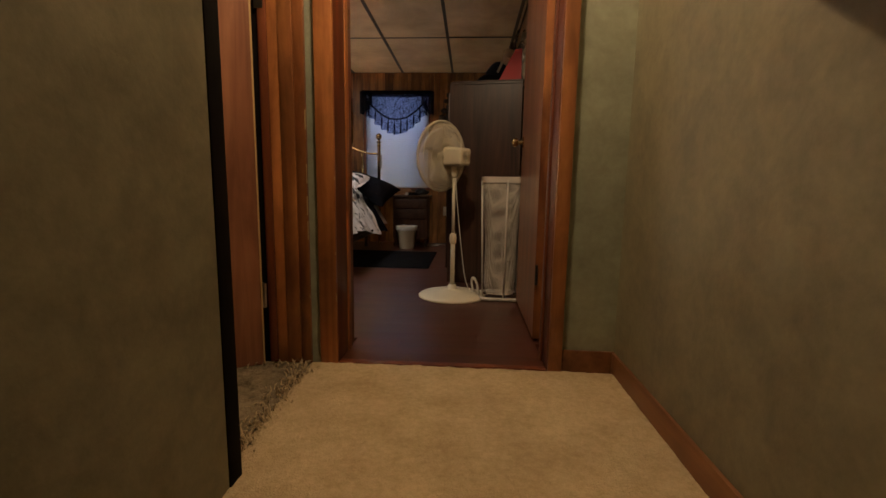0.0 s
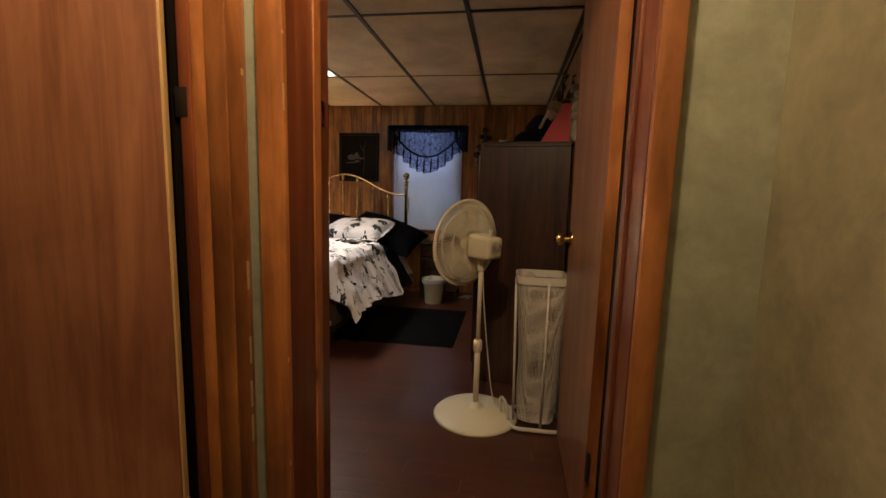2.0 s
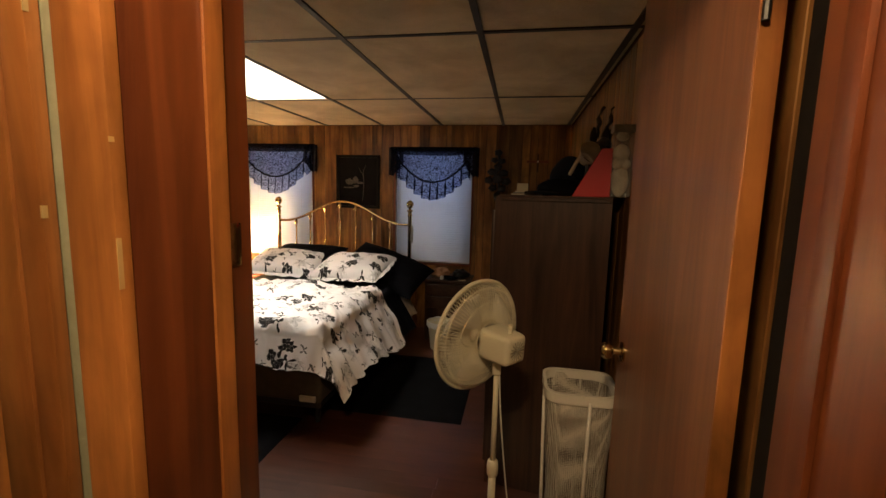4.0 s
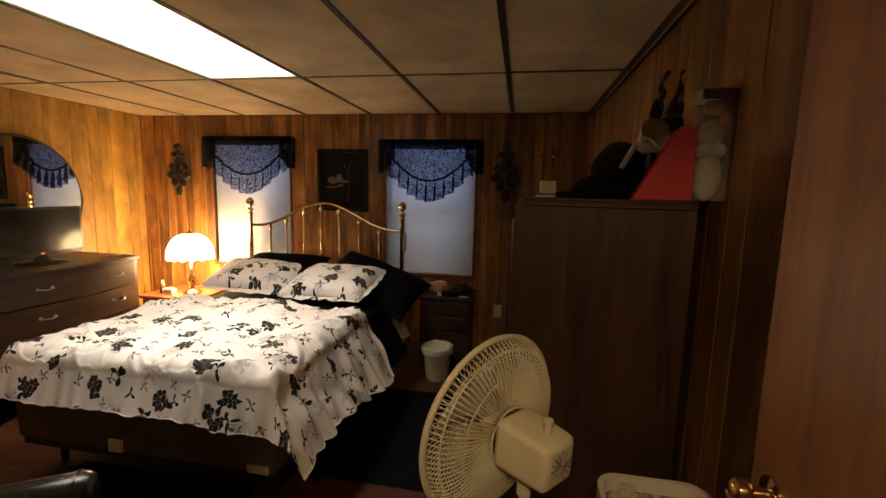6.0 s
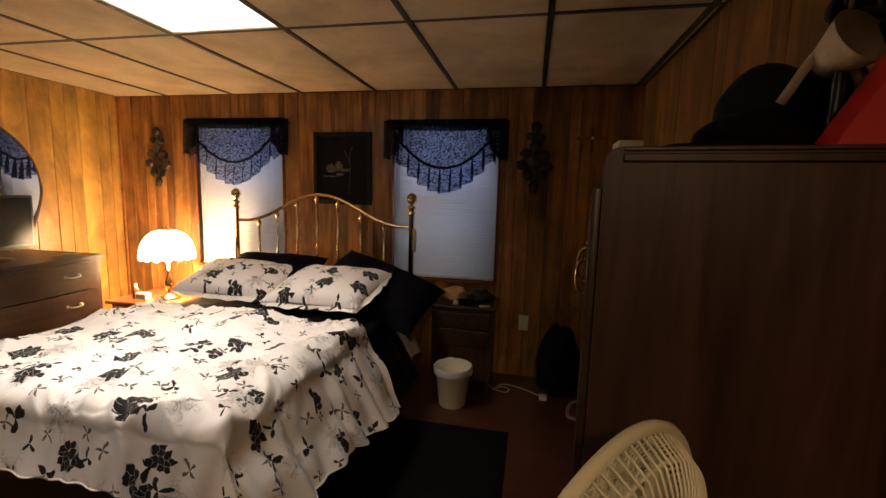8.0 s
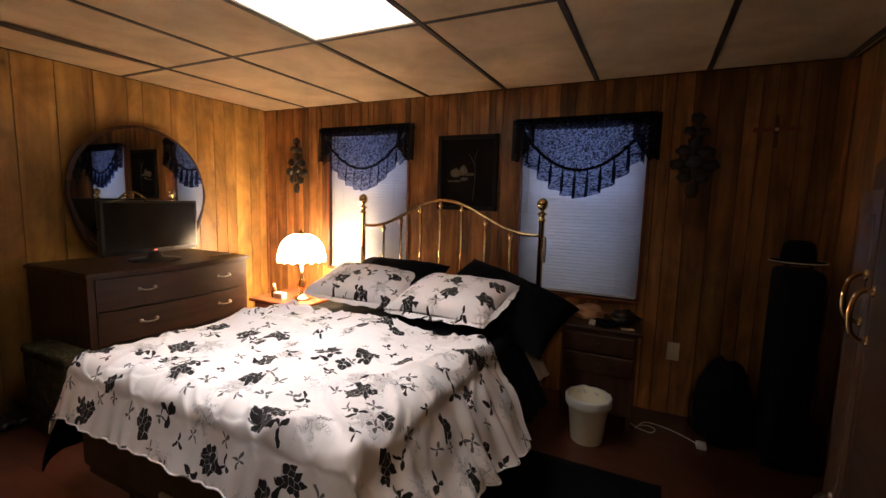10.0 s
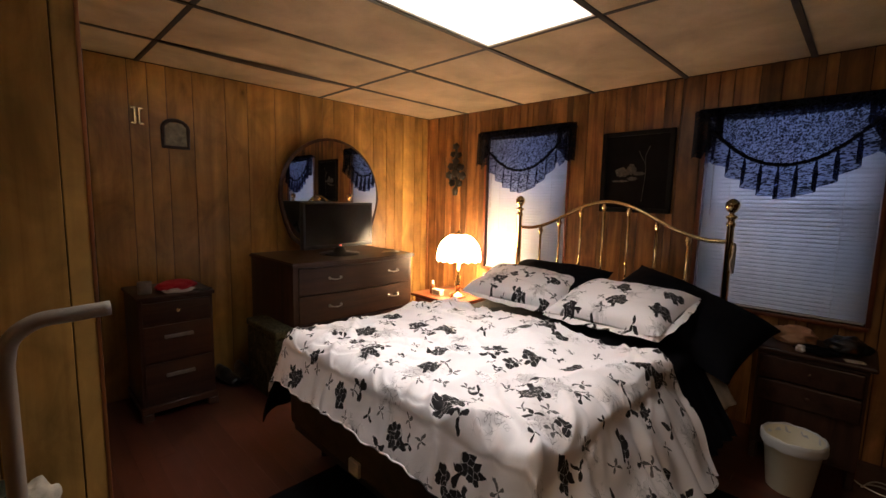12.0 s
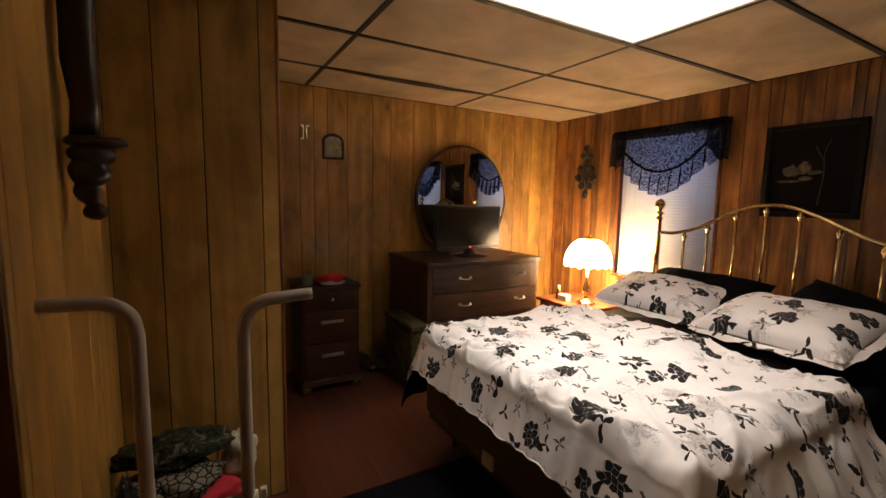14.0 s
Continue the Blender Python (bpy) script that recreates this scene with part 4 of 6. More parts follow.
part("tag", boxed((-0.15, FOOT_Y - 0.002, 0.20), (-0.08, FOOT_Y + 0.012, 0.26), 0.002), WHITE_SHEET, bed, "small white label")
part("tag", boxed((0.56, FOOT_Y - 0.002, 0.20), (0.66, FOOT_Y + 0.012, 0.235), 0.002), WHITE_SHEET, bed)


def drape(s, t, w, foot, top, r=0.08, flare=0.27):
    """Where a point of cloth lies that is s across and t past the foot's edge when spread flat."""
    def over(d, flare):
        # out and down after d metres past where the edge begins to round
        if d <= 0:
            return 0.0, 0.0
        q = r * math.pi / 2
        if d < q:
            return r * math.sin(d / r), r * (1 - math.cos(d / r))
        return r + (d - q) * flare, r + (d - q) * math.sqrt(1 - flare ** 2)

    ox, dx = over(abs(s) - (w - r), 0.46 if s > 0 else flare)
    oy, dy = over(t + r, flare)
    x = math.copysign(min(abs(s), w - r) + ox, s)
    y = foot - (oy - r) if t > -r else foot - t
    drop = max(dx, dy) + 0.14 * min(dx, dy)
    return x, y, top - drop


def bedspread(name, mat, s0, s1, head, hem, lift, seed, wrinkle, w=0.715, top=0.0, nx=190, ny=190):
    """A cloth over the bed; s0 and s1 are its edges across, head where it begins, hem(u) how far it hangs past the foot."""
    rows, uvs = [], []
    for j in range(ny + 1):
        v = j / ny
        row = []
        for i in range(nx + 1):
            u = i / nx
            s = s0(v) + (s1(v) - s0(v)) * u
            length = head(u) - FOOT_Y + hem(u)
            t = -(head(u) - FOOT_Y) + length * v
            x, y, z = drape(s, t, w, FOOT_Y - 0.01, BED_TOP + lift)
            hang = max(0.0, BED_TOP + lift - 0.05 - z)
            flat = max(0.0, 1 - hang * 6)
            side = max(0.0, abs(s) - w) * 3
            end = max(0.0, t) * 3
            fold = math.sin(y * 21 + 2.2 * noise.noise((y * 2.5, seed, 0)) * 2) * min(1, side) * 0.030 + 0.010 * math.sin(y * 47 + seed) * min(1, side)
            foldx = math.sin(x * 19 + 2.5 * noise.noise((x * 2.2, seed, 3)) * 2) * min(1, end) * 0.008 + 0.008 * math.sin(x * 71 + 3 * noise.noise((x * 5, seed, 8))) * min(1, end)
            x += math.copysign(fold, s)
            y -= foldx
            soft = noise.noise((s * 2.2, t * 2.2, seed)) * 0.022 + (0.30 - abs(noise.noise((s * 4.5 + 1.2 * t, t * 2.6, seed + 4)))) * 0.036 + max(0.0, 0.10 - abs(noise.noise((s * 3.1 - 1.5 * t, t * 2.9, seed + 7)))) * 0.10 + noise.noise((s * 14, t * 11, seed + 9)) * 0.008 + max(0.0, 0.07 - abs(noise.noise((s * 7.5 - 2.0 * t, t * 4.5, seed + 21)))) * 0.07 + max(0.0, 0.09 - abs(noise.noise((s * 5.5 + 0.8 * t, t * 2.2 - s, seed + 13)))) * 0.09 - max(0.0, 0.06 - abs(noise.noise((s * 2.6 + 3 * t, t * 5.0, seed + 17)))) * 0.08
            z += wrinkle * (soft * flat + 0.010 * noise.noise((x * 8, y * 8, seed)) * (1 - flat))
            x += wrinkle * 0.012 * noise.noise((s * 7, t * 7, seed + 2)) * (1 - flat)
            row.append((BED_X + x, y, max(z, 0.03)))
            uvs.append((s, t))
        rows.append(row)
    holder = thing(name, (0, 0, 0), "", "")
    ob = part("cover", sheet(rows), mat, holder, "", True)
    uv_from(ob, lambda k: uvs[k])
    edge = [row[0] for row in rows] + rows[-1][1:] + [row[-1] for row in rows[-2::-1]]
    hem = part("hem", tube(edge[::2], 0.0035, 5), mat, holder, "stitched hem", True)
    uv_from(hem, lambda k: (0.001 * k, 0.5))
    return holder


comforter = bedspread("comforter", FLORAL, lambda v: -0.985 + 0.015 * math.sin(v * 9), lambda v: 1.06 + 0.02 * math.sin(v * 7 + 1) + 0.01 * v + 0.09 * (1 - v) ** 2,
                      lambda u: -1.04 - 0.06 * u + 0.02 * math.sin(u * 9), lambda u: 0.205 + 0.006 * math.sin(u * 11) + 0.10 * max(0, u - 0.62), 0.062, 1.7, 1.5)
tagged(comforter, "white comforter printed with black roses, draped over the bed", "comforter")
blanket = bedspread("blanket", BLACK_CLOTH, lambda v: -1.0 - 0.06 * v ** 4, lambda v: 1.10 - 0.16 * v, lambda u: -0.58 - 0.06 * u,
                    lambda u: 0.05 + 0.24 * max(0, 0.17 - u) / 0.17, -0.004, 6.3, 0.5, 0.705, 0.0, 90, 90)
tagged(blanket, "black blanket under the printed comforter", "blanket")
undersheet = bedspread("bedsheet", WHITE_SHEET, lambda v: 0.30, lambda v: 1.0, lambda u: -0.36, lambda u: -1.24, -0.012, 6.3, 0.5, 0.697, 0.0, 60, 60)
tagged(undersheet, "white sheet hanging over the side of the mattress", "bedsheet")


def pillow(name, mat, where, size, tilt, turn, roll, seed, label, flange=0.0, group=""):
    a, b, c = size
    nu, nv = 44, 30
    rows, uvs = [], []
    bm = bmesh.new()
    for side in (1, -1):
        rows = []
        for j in range(nv + 1):
            v = 2 * j / nv - 1
            row = []
            for i in range(nu + 1):
                u = 2 * i / nu - 1
                fu, fv = (1 - abs(u) ** 3.2), (1 - abs(v) ** 3.2)
                h = c * max(0.0, fu * fv) ** 0.55
                pinch = 1 - 0.10 * (1 - abs(v) ** 2) * abs(u) ** 3 * 0.6
                pinch2 = 1 - 0.10 * (1 - abs(u) ** 2) * abs(v) ** 3
                wr = 0.010 * noise.noise((u * 3.5, v * 3.5, seed + side)) + 0.006 * noise.noise((u * 9, v * 9, seed))
                droop = 0.03 * noise.noise((u * 1.5, v * 1.5, seed + 5))
                row.append((a * u * pinch, b * v * pinch2, side * (h * (0.6 if side < 0 else 1)) + wr * (1 if side > 0 else 0.4) * (h / c) + droop * abs(u * v)))
                uvs.append((a * u * pinch + 3.1 * seed, b * v * pinch2 + seed * 1.7))
            rows.append(row)
        sheet(rows, bm)
    if flange:
        rows = []
        for k in range(121):
            t = 2 * math.pi * k / 120
            cx, cy = math.cos(t), math.sin(t)
            q = max(abs(cx), abs(cy)) ** 0.75
            p = (a * 0.97 * cx / q, b * 0.97 * cy / q)
            wob = 0.005 * math.sin(k * 0.9 + seed) + 0.01 * noise.noise((cx * 3, cy * 3, seed))
            rows.append([(p[0] * (1 + flange * f), p[1] * (1 + flange * f * 1.4), wob * f - 0.012 * f) for f in (0, 0.5, 1.0)])
            uvs += [(p[0] * (1 + flange * f) + 3.1 * seed, p[1] * (1 + flange * f) + seed * 1.7) for f in (0, 0.5, 1.0)]
        sheet(rows, bm)
    ob = part(name, bm, mat, None, "", True, pose(*where, tilt, roll, turn))
    uv_from(ob, lambda k: uvs[k])
    return tagged(ob, label, "pillow", group)


pillow("pillow", BLACK_CLOTH, (-1.86, -0.42, 0.725), (0.36, 0.23, 0.10), 30, 3, 0, 0.7, "black pillow leaning on the brass headboard", 0, "black pillows")
pillow("pillow", BLACK_CLOTH, (-1.03, -0.46, 0.690), (0.40, 0.27, 0.12), 20, -8, 17, 1.9, "large black pillow hanging over the bed's edge", 0, "black pillows")
pillow("pillow", FLORAL, (-1.95, -0.625, 0.735), (0.335, 0.235, 0.085), 16, 6, 2, 2.3, "white pillow with black rose print and flat border", 0.10, "printed pillows")
pillow("pillow", FLORAL, (-1.27, -0.69, 0.735), (0.335, 0.245, 0.095), 15, -6, -2, 4.6, "plump white pillow printed with black roses", 0.10, "printed pillows")


def rug_at(name, x, y, sx, sy, label):
    rows = [[(sx * (i / 15 - 1), sy * (j / 15 - 1), 0.009 + 0.002 * noise.noise((i * 0.4, j * 0.4, 2 + x)) - (0.008 if i in (0, 30) or j in (0, 30) else 0)) for i in range(31)] for j in range(31)]
    solid(name, sheet(rows), RUG, label, "rug", (x, y, 0), smooth=True)


rug_at("foot_rug", -1.57, -2.34, 0.49, 0.36, "flat black rug lying at the foot of the bed")
rug_at("bedside_rug", -0.62, -1.33, 0.52, 0.51, "flat black rug lying beside the bed")

# ---------------------------------------------------------------- wardrobe, waterfall front


def waterfall(depth, width, height, r, inset=0.0):
    """A case whose top rolls down into its front; front towards -x, side towards -y, back right corner free."""
    prof = [(0.0, 0.0)] + [(0.0, height - r)] + [(r - r * math.cos(a), height - r + r * math.sin(a)) for a in (math.pi / 2 * k / 8 for k in range(1, 9))] + [(depth, height), (depth, 0.0)]
    bm = bmesh.new()
    near = [bm.verts.new((x, inset, z)) for x, z in prof]
    far = [bm.verts.new((x, width - inset, z)) for x, z in prof]
    bm.faces.new(near), bm.faces.new(far[::-1])
    for k in range(len(prof)):
        j = (k + 1) % len(prof)
        bm.faces.new((near[k], far[k], far[j], near[j]))
    bmesh.ops.recalc_face_normals(bm, faces=bm.faces)
    return bm


def bail_pull(parent, x, y, z, w, mat=STEEL, label="curved chrome drawer pull", tall=False):
    h = w / 2
    line = [(0, -h, 0), (-0.012, -h, 0), (-0.024, -h * 0.7, -0.004), (-0.028, 0, -0.006), (-0.024, h * 0.7, -0.004), (-0.012, h, 0), (0, h, 0)]
    if tall:
        line = [(a, c, b) for a, b, c in line]
    pull = part("handle", tube(bend(line, 5), 0.0045, 8), mat, parent, label, True, (x, y, z))
    for e in (-h, h):
        part("rosette", lathe([(0, 0.006), (0.009, 0.004), (0.011, 0), (0.011, -0.004)], 12, m=pose(0, 0 if tall else e, e if tall else 0, 0, -90, 0)), mat, pull, "", True)
    return pull


W_ROT = -8
wardrobe = thing("wardrobe", (0.085, -2.335, 0), "tall dark walnut wardrobe with a rounded waterfall top", "wardrobe", "", W_ROT)
WD, WW, WH = 0.50, 0.50, 1.43
part("body", waterfall(WD, WW, WH - 0.004, 0.028), WALNUT, wardrobe)
part("moulding", boxed((0.03, -0.006, WH - 0.030), (WD, 0.0, WH - 0.016), 0.002), WALNUT_X, wardrobe, "moulded edge below the top")
part("moulding", boxed((0.03, -0.004, WH - 0.012), (WD, 0.0, WH - 0.004), 0.002), WALNUT_X, wardrobe)
for a, b in ((0.02, 0.335), (0.34, 0.485)):
    d = part("door", boxed((-0.018, a, 0.10), (-0.001, b, WH - 0.075), 0.006, 2), WALNUT, wardrobe)
    part("inlay", boxed((-0.0195, a + 0.03, 0.14), (-0.0178, b - 0.03, WH - 0.12), 0.001), WALNUT_X, d)
bail_pull(wardrobe, -0.018, 0.31, 1.14, 0.085, BRASS, "curved brass door pull", True)
bail_pull(wardrobe, -0.018, 0.37, 1.16, 0.085, BRASS, "curved brass door pull", True)
bail_pull(wardrobe, -0.018, 0.35, 0.76, 0.10, STEEL, "worn chrome pull")

# what stands on the wardrobe
WT = WH
solid("small_box", boxed((-0.03, -0.045, 0), (0.03, 0.045, 0.042), 0.002), CARDBOARD, "small cream cardboard box on the wardrobe", "box", (0.205, -1.90, WT + 0.0155))
mag = thing("magazine_stack", (0.27, -2.02, WT - 0.004), "short stack of magazines with yellowed edges", "magazines", "", -12)
for k, (m, z) in enumerate(((CARDBOARD, 0.0), (PALE_PAINT, 0.007), (CARDBOARD, 0.013))):
    part("magazine", boxed((-0.09 + 0.01 * k, -0.15 - 0.006 * k, z), (0.10 - 0.008 * k, 0.16 - 0.004 * k, z + 0.006), 0.001), m, mag)
folder = bmesh.new()
prof = [(0.0, 0.0), (0.155, 0.0), (0.155, 0.205), (0.110, 0.205)]
vs = [[folder.verts.new((x, y, z)) for x, z in prof] for y in (0.0, 0.09)]
folder.faces.new(vs[0]), folder.faces.new(vs[1][::-1])
for k in range(4):
    folder.faces.new((vs[0][k], vs[0][(k + 1) % 4], vs[1][(k + 1) % 4], vs[1][k]))
bmesh.ops.recalc_face_normals(folder, faces=folder.faces)
bmesh.ops.bevel(folder, geom=folder.edges[:], offset=0.002, segments=1, affect="EDGES")
solid("magazine_file", folder, RED_CARD, "bright red cardboard magazine file with a slanted top", "file box", (0.418, -2.355, WT - 0.004), turn=-8)

pack = thing("plush_toy_package", (0.609, -2.36, WT - 0.004), "clear tall package holding a cream plush toy", "toy", "", 0)
bm = bmesh.new()
for c, r, q in (((0, 0, 0.07), 0.055, (0.85, 0.6, 1.25)), ((0, 0, 0.185), 0.045, (0.95, 0.7, 0.85)), ((-0.02, -0.01, 0.14), 0.028, (1, 1, 0.8)), ((0.02, -0.012, 0.14), 0.028, (1, 1, 0.8)), ((0, -0.005, 0.255), 0.030, (1.1, 0.7, 0.7))):
    bmesh.ops.create_icosphere(bm, subdivisions=3, radius=r, matrix=Matrix.Translation(c) @ Matrix.Diagonal((*q, 1)))
bm.transform(Matrix.Diagonal((0.78, 0.9, 1, 1)))
part("toy", bm, CREAM_CLOTH, pack, "cream plush toy", True)
wrap = boxed((-0.042, -0.036, 0.0), (0.042, 0.036, 0.295), 0.012, 2)
pk = part("wrapping", wrap, film("clear_wrapping", (0.8, 0.8, 0.76)), pack, "clear crinkled plastic")
part("header_card", boxed((-0.043, -0.037, 0.270), (0.043, 0.037, 0.300), 0.002), PALE_PAINT, pack)

cap = thing("knit_hat", (0.385, -2.17, WT - 0.004), "soft black hat lying on the wardrobe", "hat", "", 20)
bm = bmesh.new()
bmesh.ops.create_icosphere(bm, subdivisions=3, radius=0.10, matrix=Matrix.Translation((0, 0, 0.03)) @ Matrix.Diagonal((1.15, 0.95, 0.55, 1)))
for v in bm.verts:
    v.co.z = max(0.0, v.co.z + 0.012 * noise.noise(v.co * 14))
part("crown", bm, BLACK_CLOTH, cap, "", True)
rows = [[(-0.09 - 0.085 * f + 0.05 * (c ** 2), 0.10 * c, 0.012 - 0.006 * f + 0.012 * (1 - c * c)) for f in (0, 0.35, 0.7, 1.0)] for c in (k / 8 - 1 for k in range(17))]
part("brim", sheet(rows, None, 0.004), BLACK_CLOTH, cap, "", True)

bag = bmesh.new()
bmesh.ops.create_icosphere(bag, subdivisions=4, radius=0.1, matrix=Matrix.Translation((0, 0, 0.085)) @ Matrix.Diagonal((1.0, 1.1, 1.05, 1)))
for v in bag.verts:
    v.co += v.normal * 0.03 * noise.noise(v.co * 9)
    v.co.z = max(0.0, v.co.z)
handbag = thing("dark_handbag", (0.44, -2.08, WT - 0.004), "slumped dark navy handbag with a pale strap", "handbag")
part("pouch", bag, NAVY, handbag, "", True)
part("strap", tube(bend([(-0.02, -0.10, 0.10), (0.03, -0.12, 0.19), (0.08, -0.13, 0.15), (0.11, -0.12, 0.06), (0.07, -0.115, 0.02)], 6), 0.009, 8), CREAM_CLOTH, handbag, "pale strap", True)

lampsh = thing("lampshade", (0.495, -2.21, WT - 0.004), "spare cream lampshade lying on its side", "lampshade", "", 30)
part("cone", lathe([(0.028, -0.038), (0.056, 0.038)], 24, m=Matrix.Translation((0, 0, 0.185)) @ pose(0, 0, 0, 62, -20, 0)), CREAM_CLOTH, lampsh)
part("prop", lathe([(0, 0), (0.05, 0), (0.05, 0.012), (0.012, 0.02), (0.010, 0.16), (0, 0.17)], 16), DARK_IRON, lampsh)

figure = bmesh.new()
for c, r, q, tl in (((0, 0, 0.10), 0.075, (0.8, 0.9, 1.3), 0), ((0.01, -0.05, 0.235), 0.052, (0.8, 1.25, 0.8), 20), ((0.01, -0.10, 0.215), 0.032, (0.8, 1.3, 0.8), 30), ((-0.03, -0.02, 0.285), 0.022, (0.5, 0.5, 1.8), 0), ((0.045, -0.02, 0.285), 0.022, (0.5, 0.5, 1.8), 0), ((0, 0.03, 0.02), 0.085, (0.9, 1.0, 0.3), 0)):
    bmesh.ops.create_icosphere(figure, subdivisions=3, radius=r, matrix=Matrix.Translation(c) @ pose(0, 0, 0, tl, 0, 0) @ Matrix.Diagonal((*q, 1)))
tube(bend([(0.03, 0.0, 0.29), (0.045, 0.02, 0.36), (0.06, 0.03, 0.44)], 5), [0.012 - 0.0006 * k for k in range(11)], 8, figure)
tube(bend([(-0.01, 0.0, 0.29), (0.0, 0.03, 0.36), (0.02, 0.05, 0.43)], 5), [0.012 - 0.0006 * k for k in range(11)], 8, figure)
for v in figure.verts:
    v.co += Vector((0.018 * noise.noise(v.co * 30), 0.018 * noise.noise(v.co * 30 + Vector((5, 0, 0))), 0.014 * noise.noise(v.co * 26 + Vector((0, 7, 0)))))
    v.co.z = max(0.0, v.co.z)
solid("animal_figurine", figure, DARK_IRON, "black horned animal figurine on the wardrobe", "figurine", (0.555, -2.10, WT - 0.004), smooth=True)

# ---------------------------------------------------------------- pedestal fan
fan = thing("pedestal_fan", (0.14, -2.76, 0), "ivory plastic pedestal fan with a round wire guard", "fan")
part("base", lathe([(0, 0), (0.212, 0), (0.215, 0.006), (0.205, 0.016), (0.13, 0.034), (0.05, 0.046), (0.030, 0.052), (0.024, 0.075), (0, 0.075)], 48), PLASTIC, fan, "domed round base", True)
part("lower_pole", tube([(0, 0, 0.06), (0, 0, 0.37)], 0.0145, 14), PLASTIC, fan, "", True)
part("collar", lathe([(0.0145, 0.335), (0.021, 0.345), (0.023, 0.375), (0.020, 0.40), (0.011, 0.405)], 16), PLASTIC, fan, "", True)
part("upper_pole", tube([(0, 0, 0.36), (0, 0, 0.78)], 0.0105, 12), PLASTIC, fan, "", True)
neck = part("neck", boxed((-0.016, -0.02, 0.755), (0.016, 0.02, 0.84), 0.006, 2), PLASTIC, fan)
part("tilt_screw", lathe([(0, 0), (0.012, 0), (0.012, 0.012), (0, 0.013)], 12, m=Matrix.Translation((0.016, 0, 0.82)) @ pose(0, 0, 0, 0, 90, 0)), PLASTIC, neck)
HEAD = Matrix.Translation((0.005, -0.015, 0.878)) @ pose(0, 0, 0, 0, 0, 51) @ pose(0, 0, 0, 3, 0, 0)    # its own +y is where the fan blows
motor = boxed((-0.058, -0.085, -0.058), (0.058, 0.055, 0.058), 0.02, 3)
for v in motor.verts:
    k = 1 - 0.12 * max(0, -v.co.y) / 0.085
    v.co.x *= k
    v.co.z *= k
motor.transform(HEAD)
mot = part("motor_housing", motor, PLASTIC, fan)
vent = bmesh.new()
for k in range(8):
    a = math.pi * k / 8
    tube([HEAD @ Vector((0.036 * math.cos(a), -0.0865, 0.036 * math.sin(a))), HEAD @ Vector((-0.036 * math.cos(a), -0.0865, -0.036 * math.sin(a)))], 0.0022, 4, vent)
part("rear_vent", vent, paint("shaded_ivory", (0.30, 0.27, 0.20), 0.5), mot, "ribbed rear vent")
osc = lathe([(0, 0), (0.008, 0), (0.008, 0.022), (0.011, 0.024), (0.010, 0.032), (0, 0.033)], 10)
osc.transform(HEAD @ Matrix.Translation((0.0, -0.045, 0.054)))
part("oscillation_knob", osc, PLASTIC, mot)


def guard(name, sign):
    """A wire guard: rings, with bowed ribs from the hub to the rim."""
    R, hub, deep = 0.212, 0.062, 0.058 if sign < 0 else 0.034
    bm = bmesh.new()
    for r, y in ((hub, 0.11 + sign * deep * 0.97), (R * 0.66, 0.11 + sign * deep * 0.80), (R * 0.90, 0.11 + sign * deep * 0.45)):
        tube([HEAD @ Vector((r * math.cos(t), y, r * math.sin(t))) for t in (2 * math.pi * k / 64 for k in range(64))], 0.0024, 5, bm, True)
    rings = part(name, bm, PLASTIC, fan, "ivory wire guard", True)
    line = []
    for j in range(8):
        f = j / 7
        line.append((hub + (R - hub) * f, 0.11 + sign * deep * math.sqrt(max(0.0, 1 - f ** 2.6)) * 0.95, 0))
    data = mesh_of("rib", tube(line, 0.0018, 4), PLASTIC, True)
    for k in range(96):
        o = new("rib", data)
        o.parent = rings
        o.matrix_basis = HEAD @ Matrix.Rotation(2 * math.pi * k / 96, 4, "Y")


guard("rear_guard", -1)
guard("front_guard", 1)
part("rim", tube([HEAD @ Vector((0.214 * math.cos(t), 0.11, 0.214 * math.sin(t))) for t in (2 * math.pi * k / 72 for k in range(72))], 0.0075, 8, None, True), PLASTIC, fan, "", True)
cap_ = lathe([(0, 0.02), (0.035, 0.018), (0.060, 0.008), (0.066, 0.0), (0.060, -0.004)], 28, m=HEAD @ Matrix.Translation((0, 0.142, 0)) @ pose(0, 0, 0, -90, 0, 0))
part("badge_plate", cap_, PLASTIC, fan, "", True)
hub = lathe([(0, 0.13), (0.028, 0.128), (0.032, 0.12), (0.032, 0.085), (0, 0.085)], 20, m=HEAD @ pose(0, 0, 0, -90, 0, 0))
part("hub", hub, PLASTIC, fan, "", True)
for k in range(3):
    rows = []
    for j in range(9):
        f = j / 8
        r = 0.03 + 0.150 * f
        row = []
        for i in range(7):
            g = i / 6 - 0.5
            a = 2 * math.pi * k / 3 + g * (0.75 + 0.55 * f) + 0.35 * f
            row.append(HEAD @ Vector((r * math.cos(a), 0.105 + 0.040 * g * (0.6 + 0.5 * f), r * math.sin(a))))
        rows.append(row)
    part("blade", sheet(rows, None, 0.002), WHITE_PLASTIC, fan, "translucent white blade", True)
part("cord", tube(bend([(0.012, -0.01, 0.75), (0.022, -0.012, 0.60), (0.055, 0.00, 0.30), (0.085, 0.02, 0.10), (0.13, 0.03, 0.018), (0.20, 0.02, 0.008), (0.28, 0.10, 0.008), (0.36, 0.25, 0.008)], 8), 0.003, 6), WHITE_PLASTIC, fan, "thin white cord", True)

# ---------------------------------------------------------------- laundry hamper
hamper = thing("laundry_hamper", (0.440, -2.765, 0), "white mesh laundry hamper on a light tube frame", "hamper")


